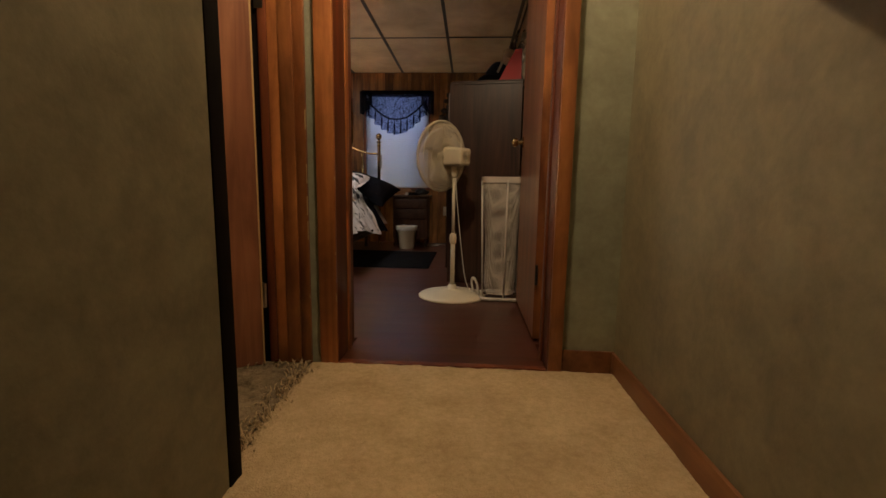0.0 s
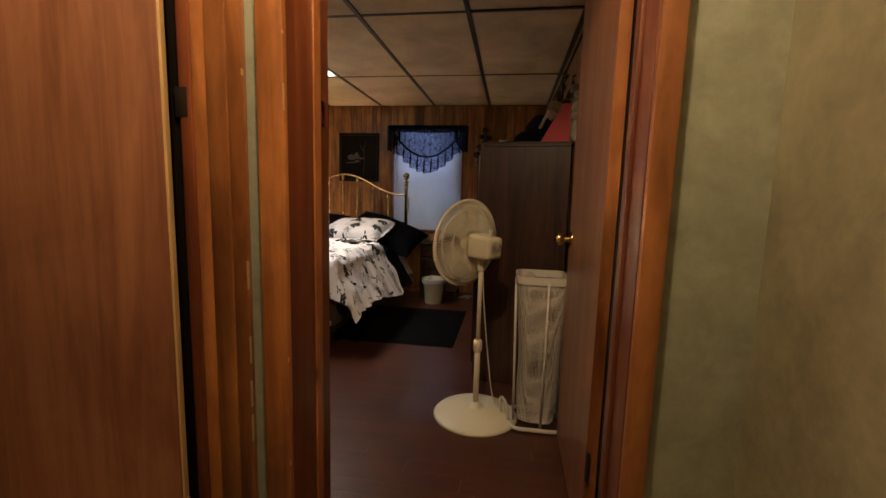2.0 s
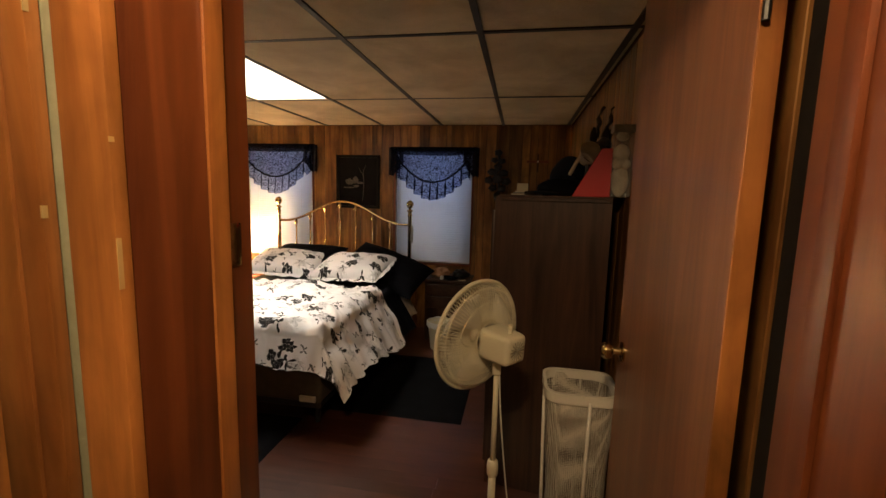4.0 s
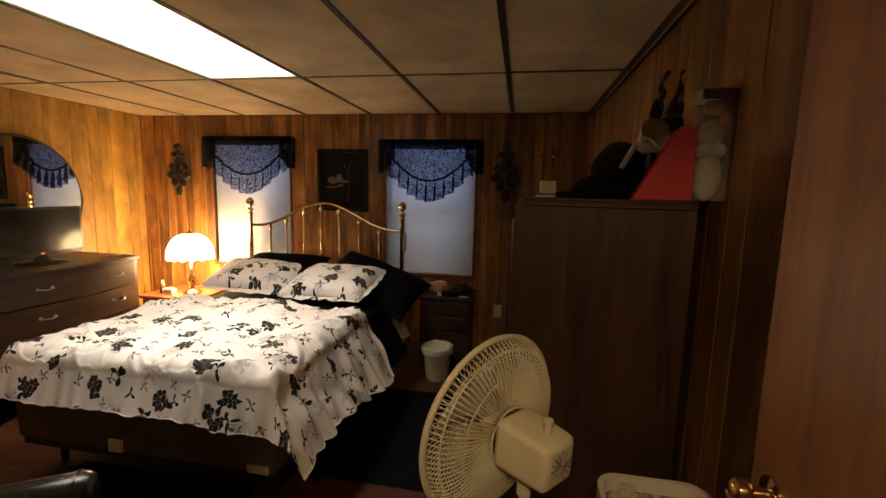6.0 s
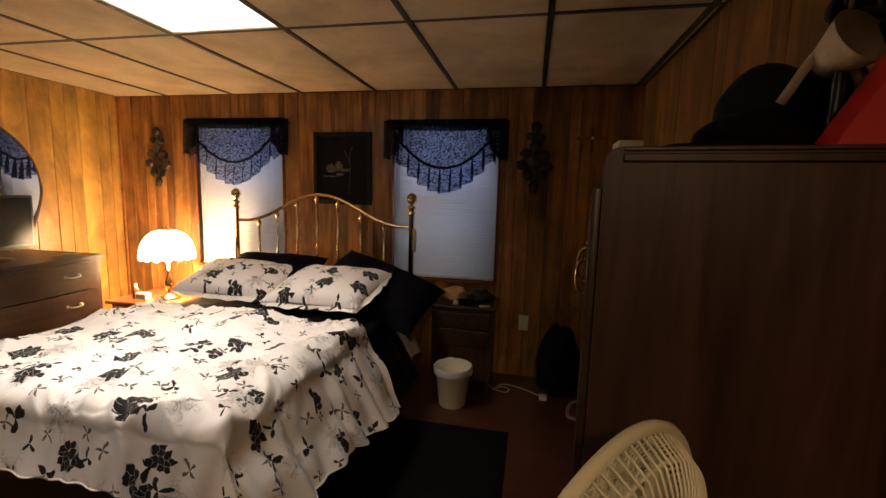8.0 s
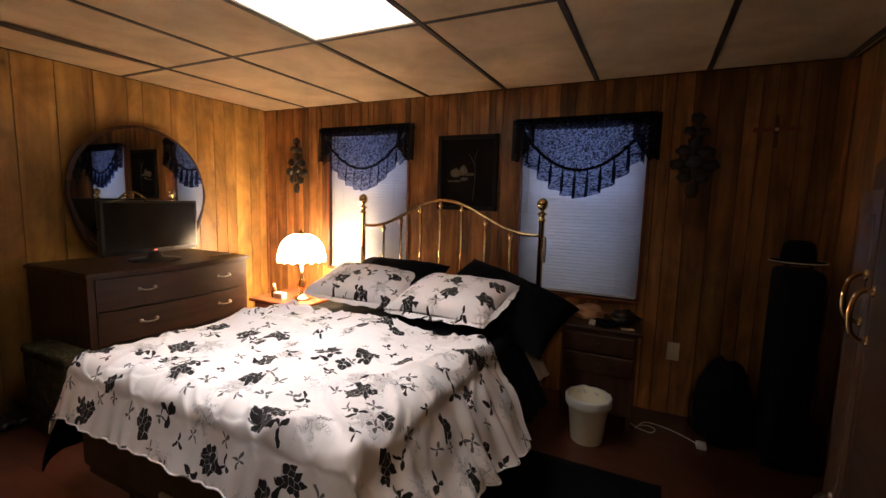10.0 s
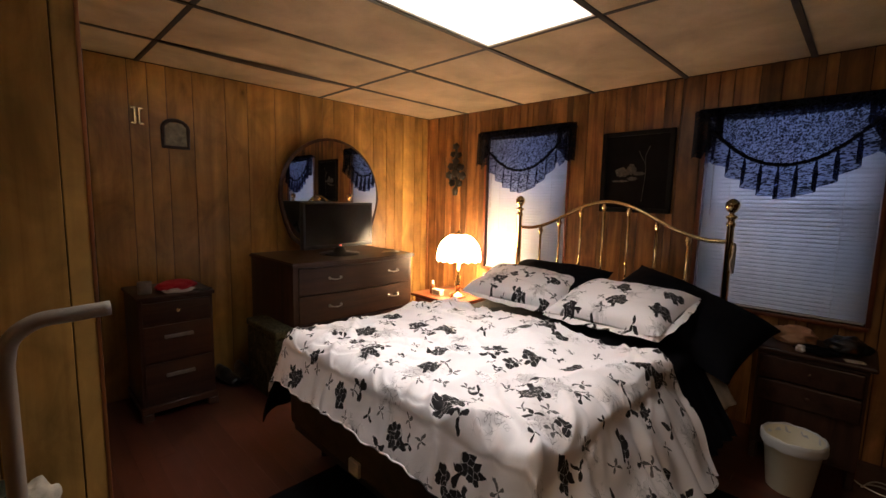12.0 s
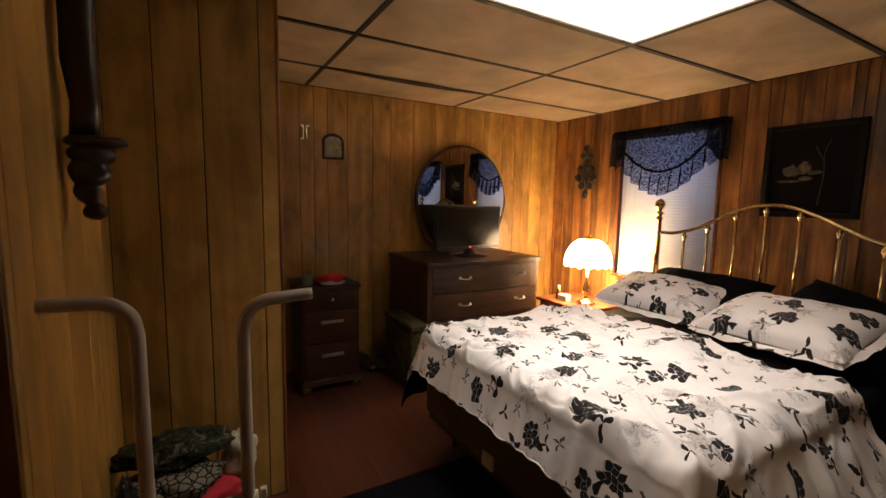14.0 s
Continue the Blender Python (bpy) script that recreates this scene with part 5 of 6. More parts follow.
def rounded(hx, hy, r, z, n=6, lean=0.0):
    out = []
    for cx, cy, a0 in ((hx - r, hy - r, 0), (-hx + r, hy - r, 90), (-hx + r, -hy + r, 180), (hx - r, -hy + r, 270)):
        for k in range(n + 1):
            a = math.radians(a0 + 90 * k / n)
            out.append((cx + r * math.cos(a), cy + r * math.sin(a), z + lean * (cx + r * math.cos(a))))
    return out


rings = [rounded(0.088 + 0.029 * f + 0.004 * math.sin(f * 9), 0.080 + 0.027 * f, 0.05, 0.035 + 0.71 * f) for f in (j / 16 for j in range(17))]
bm = bmesh.new()
vs = [[bm.verts.new((x + 0.008 * noise.noise((x * 22, y * 22, z * 5)), y + 0.008 * noise.noise((x * 22, y * 22, z * 5 + 9)), z)) for x, y, z in ring] for ring in rings]
for a, b in zip(vs, vs[1:]):
    for k in range(len(a)):
        bm.faces.new((a[k], a[(k + 1) % len(a)], b[(k + 1) % len(a)], b[k]))
bm.faces.new(vs[0])
part("bag", bm, HAMPER_NET, hamper, "see-through white net bag", True)
for z0, z1, grow in ((0.722, 0.757, 0.010),):
    bm = bmesh.new()
    lo, hi = rounded(0.117 + grow, 0.107 + grow, 0.055, z0), rounded(0.117 + grow, 0.107 + grow, 0.055, z1)
    lo2, hi2 = rounded(0.105 + grow, 0.095 + grow, 0.05, z0), rounded(0.105 + grow, 0.095 + grow, 0.05, z1)
    rr = [[bm.verts.new(p) for p in ring] for ring in (lo, hi, hi2, lo2)]
    for k in range(len(lo)):
        j = (k + 1) % len(lo)
        for a, b in ((0, 1), (1, 2), (2, 3), (3, 0)):
            bm.faces.new((rr[a][k], rr[a][j], rr[b][j], rr[b][k]))
    bmesh.ops.recalc_face_normals(bm, faces=bm.faces)
    part("rim_band", bm, WHITE_PLASTIC, hamper, "broad white rim")
part("base_hoop", tube(rounded(0.125, 0.112, 0.05, 0.014), 0.010, 8, None, True), WHITE_PLASTIC, hamper, "", True)
for x, y in ((-0.112, -0.04), (0.02, -0.106), (0.112, 0.02), (0.02, 0.106)):
    part("rod", tube([(x * 0.96, y * 0.96, 0.015), (x * 1.12, y * 1.12, 0.735)], 0.006, 8), WHITE_PLASTIC, hamper, "", True)
part("carry_loop", tube(bend([(-0.13, -0.05, 0.02), (-0.145, -0.055, 0.10), (-0.165, -0.04, 0.13), (-0.175, -0.01, 0.10), (-0.165, 0.0, 0.02)], 6), 0.008, 8), WHITE_PLASTIC, hamper, "", True)

# ---------------------------------------------------------------- dresser, mirror, television
DX0, DX1, DY0, DY1, DZ = -3.545, -2.86, -1.80, -0.81, 0.876
dresser = thing("dresser", (DX1, DY0, 0), "dark walnut dresser with bowed drawers and chrome pulls", "dresser")
DW, DD = DY1 - DY0, DX1 - DX0
part("body", boxed((-DD, 0, 0.05), (-0.02, DW, DZ - 0.03), 0.006, 2), WALNUT, dresser)
bm = bmesh.new()
lid = [(-DD, -0.012), (-DD, DW + 0.012)] + [(0.004 + 0.050 * (1 - (2 * k / 20 - 1) ** 2), (DW + 0.024) * (1 - k / 20) - 0.012) for k in range(21)]
low, high = [[bm.verts.new((x, y, z)) for x, y in lid] for z in (DZ - 0.03, DZ)]
bm.faces.new(low), bm.faces.new(high)
for k in range(len(lid)):
    j = (k + 1) % len(lid)
    bm.faces.new((low[k], low[j], high[j], high[k]))
bmesh.ops.recalc_face_normals(bm, faces=bm.faces)
bmesh.ops.bevel(bm, geom=[e for e in bm.edges if abs(e.verts[0].co.z - e.verts[1].co.z) < 0.001], offset=0.008, segments=2, affect="EDGES")
top = bm
part("top", top, WALNUT_X, dresser, "polished dark top")
for y in (0.02, DW - 0.08):
    part("foot", boxed((-0.12, y, 0), (-0.03, y + 0.06, 0.055), 0.004), WALNUT, dresser)
    part("foot", boxed((-DD + 0.02, y, 0), (-DD + 0.08, y + 0.06, 0.055), 0.004), WALNUT, dresser)
for z0, z1 in ((0.665, 0.840), (0.475, 0.655), (0.275, 0.465), (0.075, 0.265)):
    bm = bmesh.new()
    n = 14
    out, inn = [], []
    for k in range(n + 1):
        f = k / n
        y = 0.035 + (DW - 0.07) * f
        bow = -0.010 + 0.050 * (1 - (2 * f - 1) ** 2)
        out.append([bm.verts.new((bow, y, z)) for z in (z0, z1)])
        inn.append([bm.verts.new((-0.03, y, z)) for z in (z0, z1)])
    for k in range(n):
        a, b, c, d = out[k], out[k + 1], inn[k], inn[k + 1]
        bm.faces.new((a[0], b[0], b[1], a[1])), bm.faces.new((c[0], c[1], d[1], d[0]))
        bm.faces.new((a[1], b[1], d[1], c[1])), bm.faces.new((a[0], c[0], d[0], b[0]))
    bm.faces.new((out[0][0], out[0][1], inn[0][1], inn[0][0])), bm.faces.new((out[n][0], inn[n][0], inn[n][1], out[n][1]))
    bmesh.ops.recalc_face_normals(bm, faces=bm.faces)
    drawer = part("drawer", bm, WALNUT_X, dresser)
    for f in (0.26, 0.80):
        bail_pull(drawer, -0.008 + 0.050 * (1 - (2 * f - 1) ** 2), 0.035 + (DW - 0.07) * f, (z0 + z1) / 2 + 0.012, 0.085).matrix_basis @= pose(0, 0, 0, 0, 0, 180)

MY, MZ, MR = -1.14, 1.315, 0.435
mirror = thing("round_mirror", (XL + 0.07, MY, DZ), "large round frameless mirror standing behind the dresser", "mirror")
glass_disc = lathe([(0, 0), (MR, 0), (MR, -0.008), (0, -0.008)], 72, m=Matrix.Translation((0, 0, MZ - DZ)) @ pose(0, 0, 0, 0, 90, 0))
part("mirror_glass", glass_disc, MIRROR, mirror, "bevelled silvered glass", False)
part("backing", lathe([(0, -0.009), (MR + 0.016, -0.009), (MR + 0.024, -0.014), (MR + 0.024, -0.026), (0, -0.026)], 72, m=Matrix.Translation((0, 0, MZ - DZ)) @ pose(0, 0, 0, 0, 90, 0)), WALNUT, mirror)
for s in (-1, 1):
    part("support", tube(bend([(-0.015, s * 0.20, 0.0), (-0.020, s * 0.36, 0.12), (-0.016, s * (MR + 0.008), 0.38), (-0.016, s * (MR + 0.002), 0.50)], 8), 0.018, 8), WALNUT, mirror, "curved walnut support", True)

tv = thing("television", (-3.14, -1.30, DZ), "small black flat television on the dresser", "television", "", 8)
part("housing", boxed((-0.03, -0.325, 0.05), (0.012, 0.325, 0.385), 0.006, 2), BLACK_PLASTIC, tv)
part("screen", boxed((0.0125, -0.308, 0.078), (0.0145, 0.308, 0.370), 0.001), SCREEN, tv, "dark glossy screen")
part("stand", lathe([(0, 0), (0.15, 0), (0.15, 0.008), (0.05, 0.016), (0.03, 0.06), (0, 0.06)], 32), BLACK_PLASTIC, tv, "", True)
part("standby_light", boxed((0.0125, -0.01, 0.062), (0.0145, 0.01, 0.070)), glow("red_pilot_light", (1.0, 0.05, 0.02), 2.0), tv)
rem = thing("tangled_cables", (-2.99, -0.95, DZ), "small tangle of pale cable on the dresser", "cable")
part("wire", tube(bend([(0.0, -0.07, 0.006), (0.03, -0.02, 0.014), (-0.02, 0.02, 0.010), (0.03, 0.06, 0.006), (0.05, 0.0, 0.016), (-0.01, -0.04, 0.012), (0.02, 0.09, 0.006)], 8), 0.005, 6), CREAM_CLOTH, rem, "", True)

# ---------------------------------------------------------------- bedside table and lamp by the far corner
NT = 0.47
table = thing("bedside_table", (-2.90, -0.32, 0), "reddish wooden bedside table", "bedside table")
part("top", boxed((-0.27, -0.24, NT - 0.025), (0.30, 0.24, NT), 0.006, 2), RED_WOOD, table)
part("case", boxed((-0.24, -0.21, 0.10), (0.27, 0.22, NT - 0.0255), 0.004), RED_WOOD, table)
part("drawer", boxed((-0.22, -0.222, 0.27), (0.25, -0.2105, NT - 0.04), 0.004), RED_WOOD, table)
for x in (-0.22, 0.23):
    for y in (-0.19, 0.18):
        part("leg", boxed((x, y, 0), (x + 0.03, y + 0.03, 0.10), 0.003), RED_WOOD, table)

lamp = thing("table_lamp", (-2.78, -0.36, NT), "lit table lamp with a scalloped cream glass shade", "lamp")
part("base", lathe([(0, 0), (0.075, 0), (0.078, 0.010), (0.060, 0.022), (0.025, 0.035), (0.018, 0.06), (0.032, 0.10), (0.036, 0.13), (0.022, 0.17), (0.012, 0.20), (0.012, 0.30), (0, 0.30)], 28), BRASS, lamp, "turned brass base", True)
bm = bmesh.new()
rows = []
for j in range(13):
    f = j / 12
    row = []
    for k in range(97):
        a = 2 * math.pi * k / 96
        r = 0.05 + 0.135 * math.sin(f * math.pi / 2) ** 0.9
        r *= 1 + 0.025 * f * math.cos(a * 16)
        row.append((r * math.cos(a), r * math.sin(a), 0.535 - 0.205 * f ** 1.7 - 0.008 * (f > 0.9) * (1 + math.cos(a * 16)) * (f - 0.9) * 10))
    rows.append(row)
shade = part("shade", sheet(rows), SHADE_GLASS, lamp, "glowing scalloped cream glass shade", True)
part("finial", lathe([(0, 0.535), (0.05, 0.535), (0.045, 0.548), (0.012, 0.556), (0.014, 0.57), (0, 0.58)], 16), BRASS, lamp, "", True)
bulb = part("bulb", lathe([(0, 0.30), (0.014, 0.30), (0.016, 0.33), (0.03, 0.37), (0.033, 0.395), (0.024, 0.425), (0, 0.435)], 16), glow("lit_bulb", (1.0, 0.72, 0.40), 14.0), lamp, "glowing frosted bulb", True)
bottle = thing("small_bottle", (-3.02, -0.43, NT), "small dark bottle with a pale cap on the bedside table", "bottle")
part("flask", lathe([(0, 0), (0.022, 0), (0.024, 0.01), (0.024, 0.07), (0.012, 0.09), (0, 0.09)], 16), paint("amber_plastic", (0.10, 0.03, 0.01), 0.25), bottle, "", True)
part("cap", lathe([(0, 0.09), (0.012, 0.09), (0.012, 0.115), (0, 0.117)], 12), WHITE_PLASTIC, bottle)
clock = thing("alarm_clock", (-2.93, -0.46, NT), "small cream alarm clock on the bedside table", "clock")
part("case", boxed((-0.05, -0.02, 0), (0.05, 0.03, 0.055), 0.006, 2), CARDBOARD, clock)
part("face", boxed((-0.04, -0.0215, 0.012), (0.04, -0.0198, 0.045), 0.001), PALE_PAINT, clock)

# ---------------------------------------------------------------- night table by the window, bin, cords
night = thing("night_table", (-0.455, -0.27, 0), "dark walnut night table with rounded drawers", "night table")
part("top", boxed((-0.235, -0.16, 0.585), (0.225, 0.20, 0.610), 0.010, 3), WALNUT_X, night)
part("case", boxed((-0.21, -0.12, 0.09), (0.20, 0.19, 0.584), 0.01, 2), WALNUT, night)
for z in (0.45, 0.33):
    d = part("drawer", boxed((-0.20, -0.142, z), (0.19, -0.121, z + 0.115), 0.009, 3), WALNUT_X, night)
    part("knob", lathe([(0, 0), (0.007, 0), (0.012, 0.012), (0, 0.018)], 12, m=Matrix.Translation((0, -0.142, z + 0.06)) @ pose(0, 0, 0, 90, 0, 0)), WALNUT, d)
for x in (-0.205, 0.165):
    for y in (-0.115, 0.15):
        part("leg", boxed((x, y, 0), (x + 0.03, y + 0.03, 0.09), 0.004), WALNUT, night)


def crumpled(name, mat, where, size, seed, label, category, rough=0.35):
    bm = bmesh.new()
    bmesh.ops.create_icosphere(bm, subdivisions=4, radius=1.0)
    for v in bm.verts:
        k = 1 + rough * noise.noise(v.co * 1.8 + Vector((seed, 0, 0))) + rough * 0.5 * abs(noise.noise(v.co * 4.5 + Vector((0, seed, 0)))) + 0.10 * noise.noise(v.co * 9) + 0.05 * abs(noise.noise(v.co * 17))
        v.co = Vector((v.co.x * k * size[0], v.co.y * k * size[1], max(0.0, (v.co.z * k + 0.75) * size[2])))
    return solid(name, bm, mat, label, category, where, smooth=True)


crumpled("face_towel", PEACH_CLOTH, (-0.55, -0.22, 0.610), (0.09, 0.07, 0.045), 3.0, "crumpled peach towel on the night table", "towel")
crumpled("black_pouch", LEATHER, (-0.34, -0.25, 0.610), (0.075, 0.07, 0.045), 8.0, "black leather pouch on the night table", "pouch")
crumpled("black_glove", BLACK_CLOTH, (-0.44, -0.365, 0.610), (0.07, 0.045, 0.018), 5.0, "black glove at the edge of the night table", "glove")
solid("paper_slip", boxed((-0.035, -0.02, 0), (0.035, 0.02, 0.004), 0.001), CARDBOARD, "small folded white paper on the night table", "paper", (-0.31, -0.385, 0.610), turn=15)
crumpled("tissue", WHITE_SHEET, (-0.50, -0.395, 0.610), (0.018, 0.018, 0.02), 2.0, "crumpled white tissue on the night table", "tissue")

bin_ = thing("waste_bin", (-0.475, -0.565, 0), "small ivory waste bin with a clear liner", "bin")
part("pail", lathe([(0, 0.002), (0.080, 0.0), (0.085, 0.006), (0.112, 0.245), (0.118, 0.25), (0.118, 0.256), (0.108, 0.256), (0.080, 0.012), (0, 0.010)], 32), PLASTIC, bin_, "", True)
bm = lathe([(0.104, 0.225), (0.109, 0.250), (0.113, 0.261), (0.120, 0.262), (0.124, 0.250), (0.123, 0.235), (0.125, 0.222), (0.122, 0.212)], 48)
for v in bm.verts:
    v.co += Vector((v.co.x, v.co.y, 0)).normalized() * 0.005 * noise.noise(v.co * 40) + Vector((0, 0, 0.006 * noise.noise(v.co * 30 + Vector((3, 0, 0)))))
part("liner", bm, BIN_BAG, bin_, "clear plastic liner folded over the rim", True)

cable = thing("extension_cable", (-0.16, -0.28, 0), "coiled white cord with a plug lying on the floor", "cable")
part("flex", tube(bend([(-0.13, 0.19, 0.006), (-0.10, 0.02, 0.006), (0.0, -0.045, 0.006), (0.035, 0.0, 0.006), (0.0, 0.035, 0.006), (-0.05, 0.01, 0.008), (-0.07, -0.03, 0.006), (-0.02, 0.06, 0.012), (0.08, 0.06, 0.006), (0.16, 0.02, 0.006), (0.235, -0.045, 0.008)], 8), 0.0035, 6), WHITE_PLASTIC, cable, "", True)
part("plug", boxed((0.235, -0.10, 0.0), (0.285, -0.045, 0.028), 0.008, 2), WHITE_PLASTIC, cable)
outlet = thing("wall_outlet", (-0.055, -0.001, 0.41), "cream wall outlet on the panelling", "outlet")
part("plate", boxed((-0.035, -0.006, -0.057), (0.035, 0, 0.057), 0.003, 2), CARDBOARD, outlet)
for z in (-0.028, 0.012):
    part("socket", boxed((-0.016, -0.0085, z - 0.006), (0.016, -0.0058, z + 0.022), 0.003), CARDBOARD, outlet)

# dark things in the far corner; the suitcase is invented to fill its darkness
crumpled("duffel_bag", NAVY, (0.20, -0.20, 0), (0.14, 0.13, 0.26), 12.0, "dark navy duffel bag slumped in the corner", "bag", 0.22)
case = thing("invented_suitcase", (0.44, -0.30, 0), "invented tall black suitcase filling the dark corner", "suitcase")
part("shell", boxed((-0.09, -0.115, 0.02), (0.09, 0.115, 1.02), 0.04, 3), NAVY, case)
part("handle", tube(bend([(-0.05, 0, 1.015), (-0.05, 0, 1.035), (0, 0, 1.045), (0.05, 0, 1.035), (0.05, 0, 1.015)], 4), 0.008, 8), BLACK_PLASTIC, case, "", True)
for x in (-0.065, 0.065):
    for y in (-0.08, 0.08):
        part("wheel", lathe([(0, -0.012), (0.02, -0.012), (0.02, 0.012), (0, 0.012)], 12, m=Matrix.Translation((x, y, 0.02)) @ pose(0, 0, 0, 90, 0, 0)), BLACK_PLASTIC, case)
hat = thing("brimmed_hat", (0.43, -0.31, 1.045), "black felt hat with a pale piped brim on the invented suitcase", "hat")
part("crown", lathe([(0, 0.11), (0.04, 0.115), (0.062, 0.10), (0.070, 0.055), (0.074, 0.006), (0, 0.006)], 28), BLACK_CLOTH, hat, "", True)
part("brim", lathe([(0.070, 0.006), (0.098, 0.002), (0.115, 0.010), (0.115, 0.014), (0.096, 0.006), (0.070, 0.011)], 36), BLACK_CLOTH, hat, "", True)
part("piping", tube([(0.116 * math.cos(t), 0.116 * math.sin(t), 0.012) for t in (2 * math.pi * k / 48 for k in range(48))], 0.003, 6, None, True), CARDBOARD, hat, "pale piped edge", True)

# ---------------------------------------------------------------- things on the walls
BLACK_FRAME = paint("black_frame_stain", (0.007, 0.006, 0.005), 0.6, 0.4, 20, 0.3)
BLACK_FRAME.node_tree.nodes["Principled BSDF"].inputs["Specular IOR Level"].default_value = 0.15
picture = thing("framed_painting", (-1.485, -0.002, 1.515), "dark painting of a pale house and bare tree, black frame", "painting")
part("canvas", boxed((-0.21, -0.014, -0.25), (0.21, -0.004, 0.25)), CANVAS, picture)
for a, b, c, d in ((-0.238, -0.205, -0.275, 0.275), (0.205, 0.238, -0.275, 0.275), (-0.205, 0.205, 0.245, 0.275), (-0.205, 0.205, -0.275, -0.245)):
    part("frame_side", boxed((a, -0.028, c), (b, 0, d), 0.006, 2), BLACK_FRAME, picture)
for cx, cz, a, b in ((-0.09, 0.0, 0.045, 0.030), (-0.03, 0.02, 0.03, 0.035), (0.02, -0.01, 0.035, 0.012), (-0.10, -0.06, 0.06, 0.006), (-0.02, -0.045, 0.03, 0.012)):
    bm = bmesh.new()
    bmesh.ops.create_icosphere(bm, subdivisions=3, radius=1.0)
    for v in bm.verts:
        k = 1 + 0.5 * noise.noise(v.co * 2.3 + Vector((cx * 50, cz * 50, 0)))
        v.co = Vector((cx + v.co.x * a * k, -0.0142 + v.co.y * 0.0016, cz + v.co.z * b * k))
    part("daub", bm, DAUB, picture, "", True)
for line in ([(0.05, -0.0148, -0.20), (0.065, -0.0148, -0.02), (0.06, -0.0148, 0.10), (0.085, -0.0148, 0.17)], [(0.062, -0.0148, 0.05), (0.03, -0.0148, 0.11), (0.015, -0.0148, 0.14)]):
    part("branch", tube(bend(line, 6), 0.0022, 5), DAUB, picture, "", True)


def scroll(x, z):
    """A carved openwork ornament of leaves, rings and scrolls."""
    o = thing("wall_ornament", (x, -0.002, z), "black carved ornament of leaves and scrolls on the panelling", "wall ornament", "carved wall ornaments")
    part("stem", tube(bend([(0.0, -0.02, -0.23), (0.02, -0.022, -0.12), (-0.012, -0.022, 0.0), (0.01, -0.022, 0.12), (0.0, -0.02, 0.22)], 6), 0.013, 8), DARK_IRON, o, "", True)
    leafs = [(0, 0.215, 0.038, 0.032), (-0.035, 0.145, 0.034, 0.026), (0.038, 0.135, 0.034, 0.026), (-0.055, 0.03, 0.046, 0.034), (0.058, 0.02, 0.046, 0.034), (0, 0.075, 0.04, 0.04), (-0.085, -0.05, 0.042, 0.036), (0.088, -0.06, 0.042, 0.036), (0, -0.03, 0.05, 0.045), (-0.045, -0.125, 0.04, 0.034), (0.045, -0.13, 0.04, 0.034), (0.0, -0.205, 0.034, 0.044)]
    for i, (lx, lz, a, b) in enumerate(leafs):
        bm = bmesh.new()
        bmesh.ops.create_icosphere(bm, subdivisions=3, radius=1.0)
        for v in bm.verts:
            ang = math.atan2(v.co.z, v.co.x)
            k = 1 + 0.11 * math.cos(5 * ang + i) + 0.05 * math.cos(9 * ang)
            v.co = Vector((lx + v.co.x * a * k, -0.022 + v.co.y * 0.020, lz + v.co.z * b * k))
        part("leaf", bm, DARK_IRON, o, "", True)
    for s in (-1, 1):
        part("curl", tube([(s * (0.04 + 0.03 * math.cos(t) * (1 - t / 12)), -0.02, -0.09 + 0.03 * math.sin(t) * (1 - t / 12)) for t in (k * 0.3 for k in range(30))], 0.006, 6), DARK_IRON, o, "", True)
    return o


scroll(-3.16, 1.585)
scroll(-0.035, 1.61)
peg = thing("wall_cross", (0.345, -0.002, 1.745), "narrow dark red wooden cross on the panelling", "wall cross")
part("bar", boxed((-0.105, -0.014, -0.012), (0.105, 0, 0.012), 0.003), RED_WOOD, peg)
part("upright", boxed((-0.010, -0.0115, -0.10), (0.010, 0, 0.075), 0.003), PANELLING, peg)
part("boss", lathe([(0, 0.010), (0.008, 0.008), (0.010, 0)], 12, m=Matrix.Translation((0, -0.014, 0)) @ pose(0, 0, 0, 90, 0, 0)), CARDBOARD, peg)

orn = thing("brass_hinge_ornament", (XL + 0.012, -2.452, 1.765), "small brass ornament shaped like a hinge", "wall ornament")
for y in (-0.011, 0.011):
    part("bar", boxed((-0.008, y - 0.005, -0.047), (0.004, y + 0.005, 0.047), 0.002), BRASS, orn)
for z in (-0.045, 0.045):
    for a, b in ((-0.034, -0.005), (0.005, 0.034)):
        part("end", boxed((-0.009, a, z - 0.006), (0.003, b, z + 0.006), 0.002), BRASS, orn)
part("link", boxed((-0.0095, -0.0065, -0.004), (0.002, 0.0065, 0.004), 0.001), DARK_IRON, orn)
icon = thing("arched_frame", (XL + 0.001, -2.25, 1.68), "small black arched frame with a faded print", "picture frame")
outer = [(0.072, -0.085), (0.072, 0.03)] + [(0.072 * math.cos(a), 0.03 + 0.055 * math.sin(a)) for a in (math.pi * k / 10 for k in range(1, 10))] + [(-0.072, 0.03), (-0.072, -0.085)]
part("surround", tube([(0.012, y, z) for y, z in outer], 0.013, 8, None, True), CARVED, icon, "", True)
bm = bmesh.new()
box(bm, (0.003, -0.060, -0.074), (0.018, 0.060, 0.050))
box(bm, (0.003, -0.046, 0.050), (0.0178, 0.046, 0.068))
part("print", bm, paint("faded_print", (0.26, 0.25, 0.17), 0.6, 0.5, 30), icon)

carve = bmesh.new()
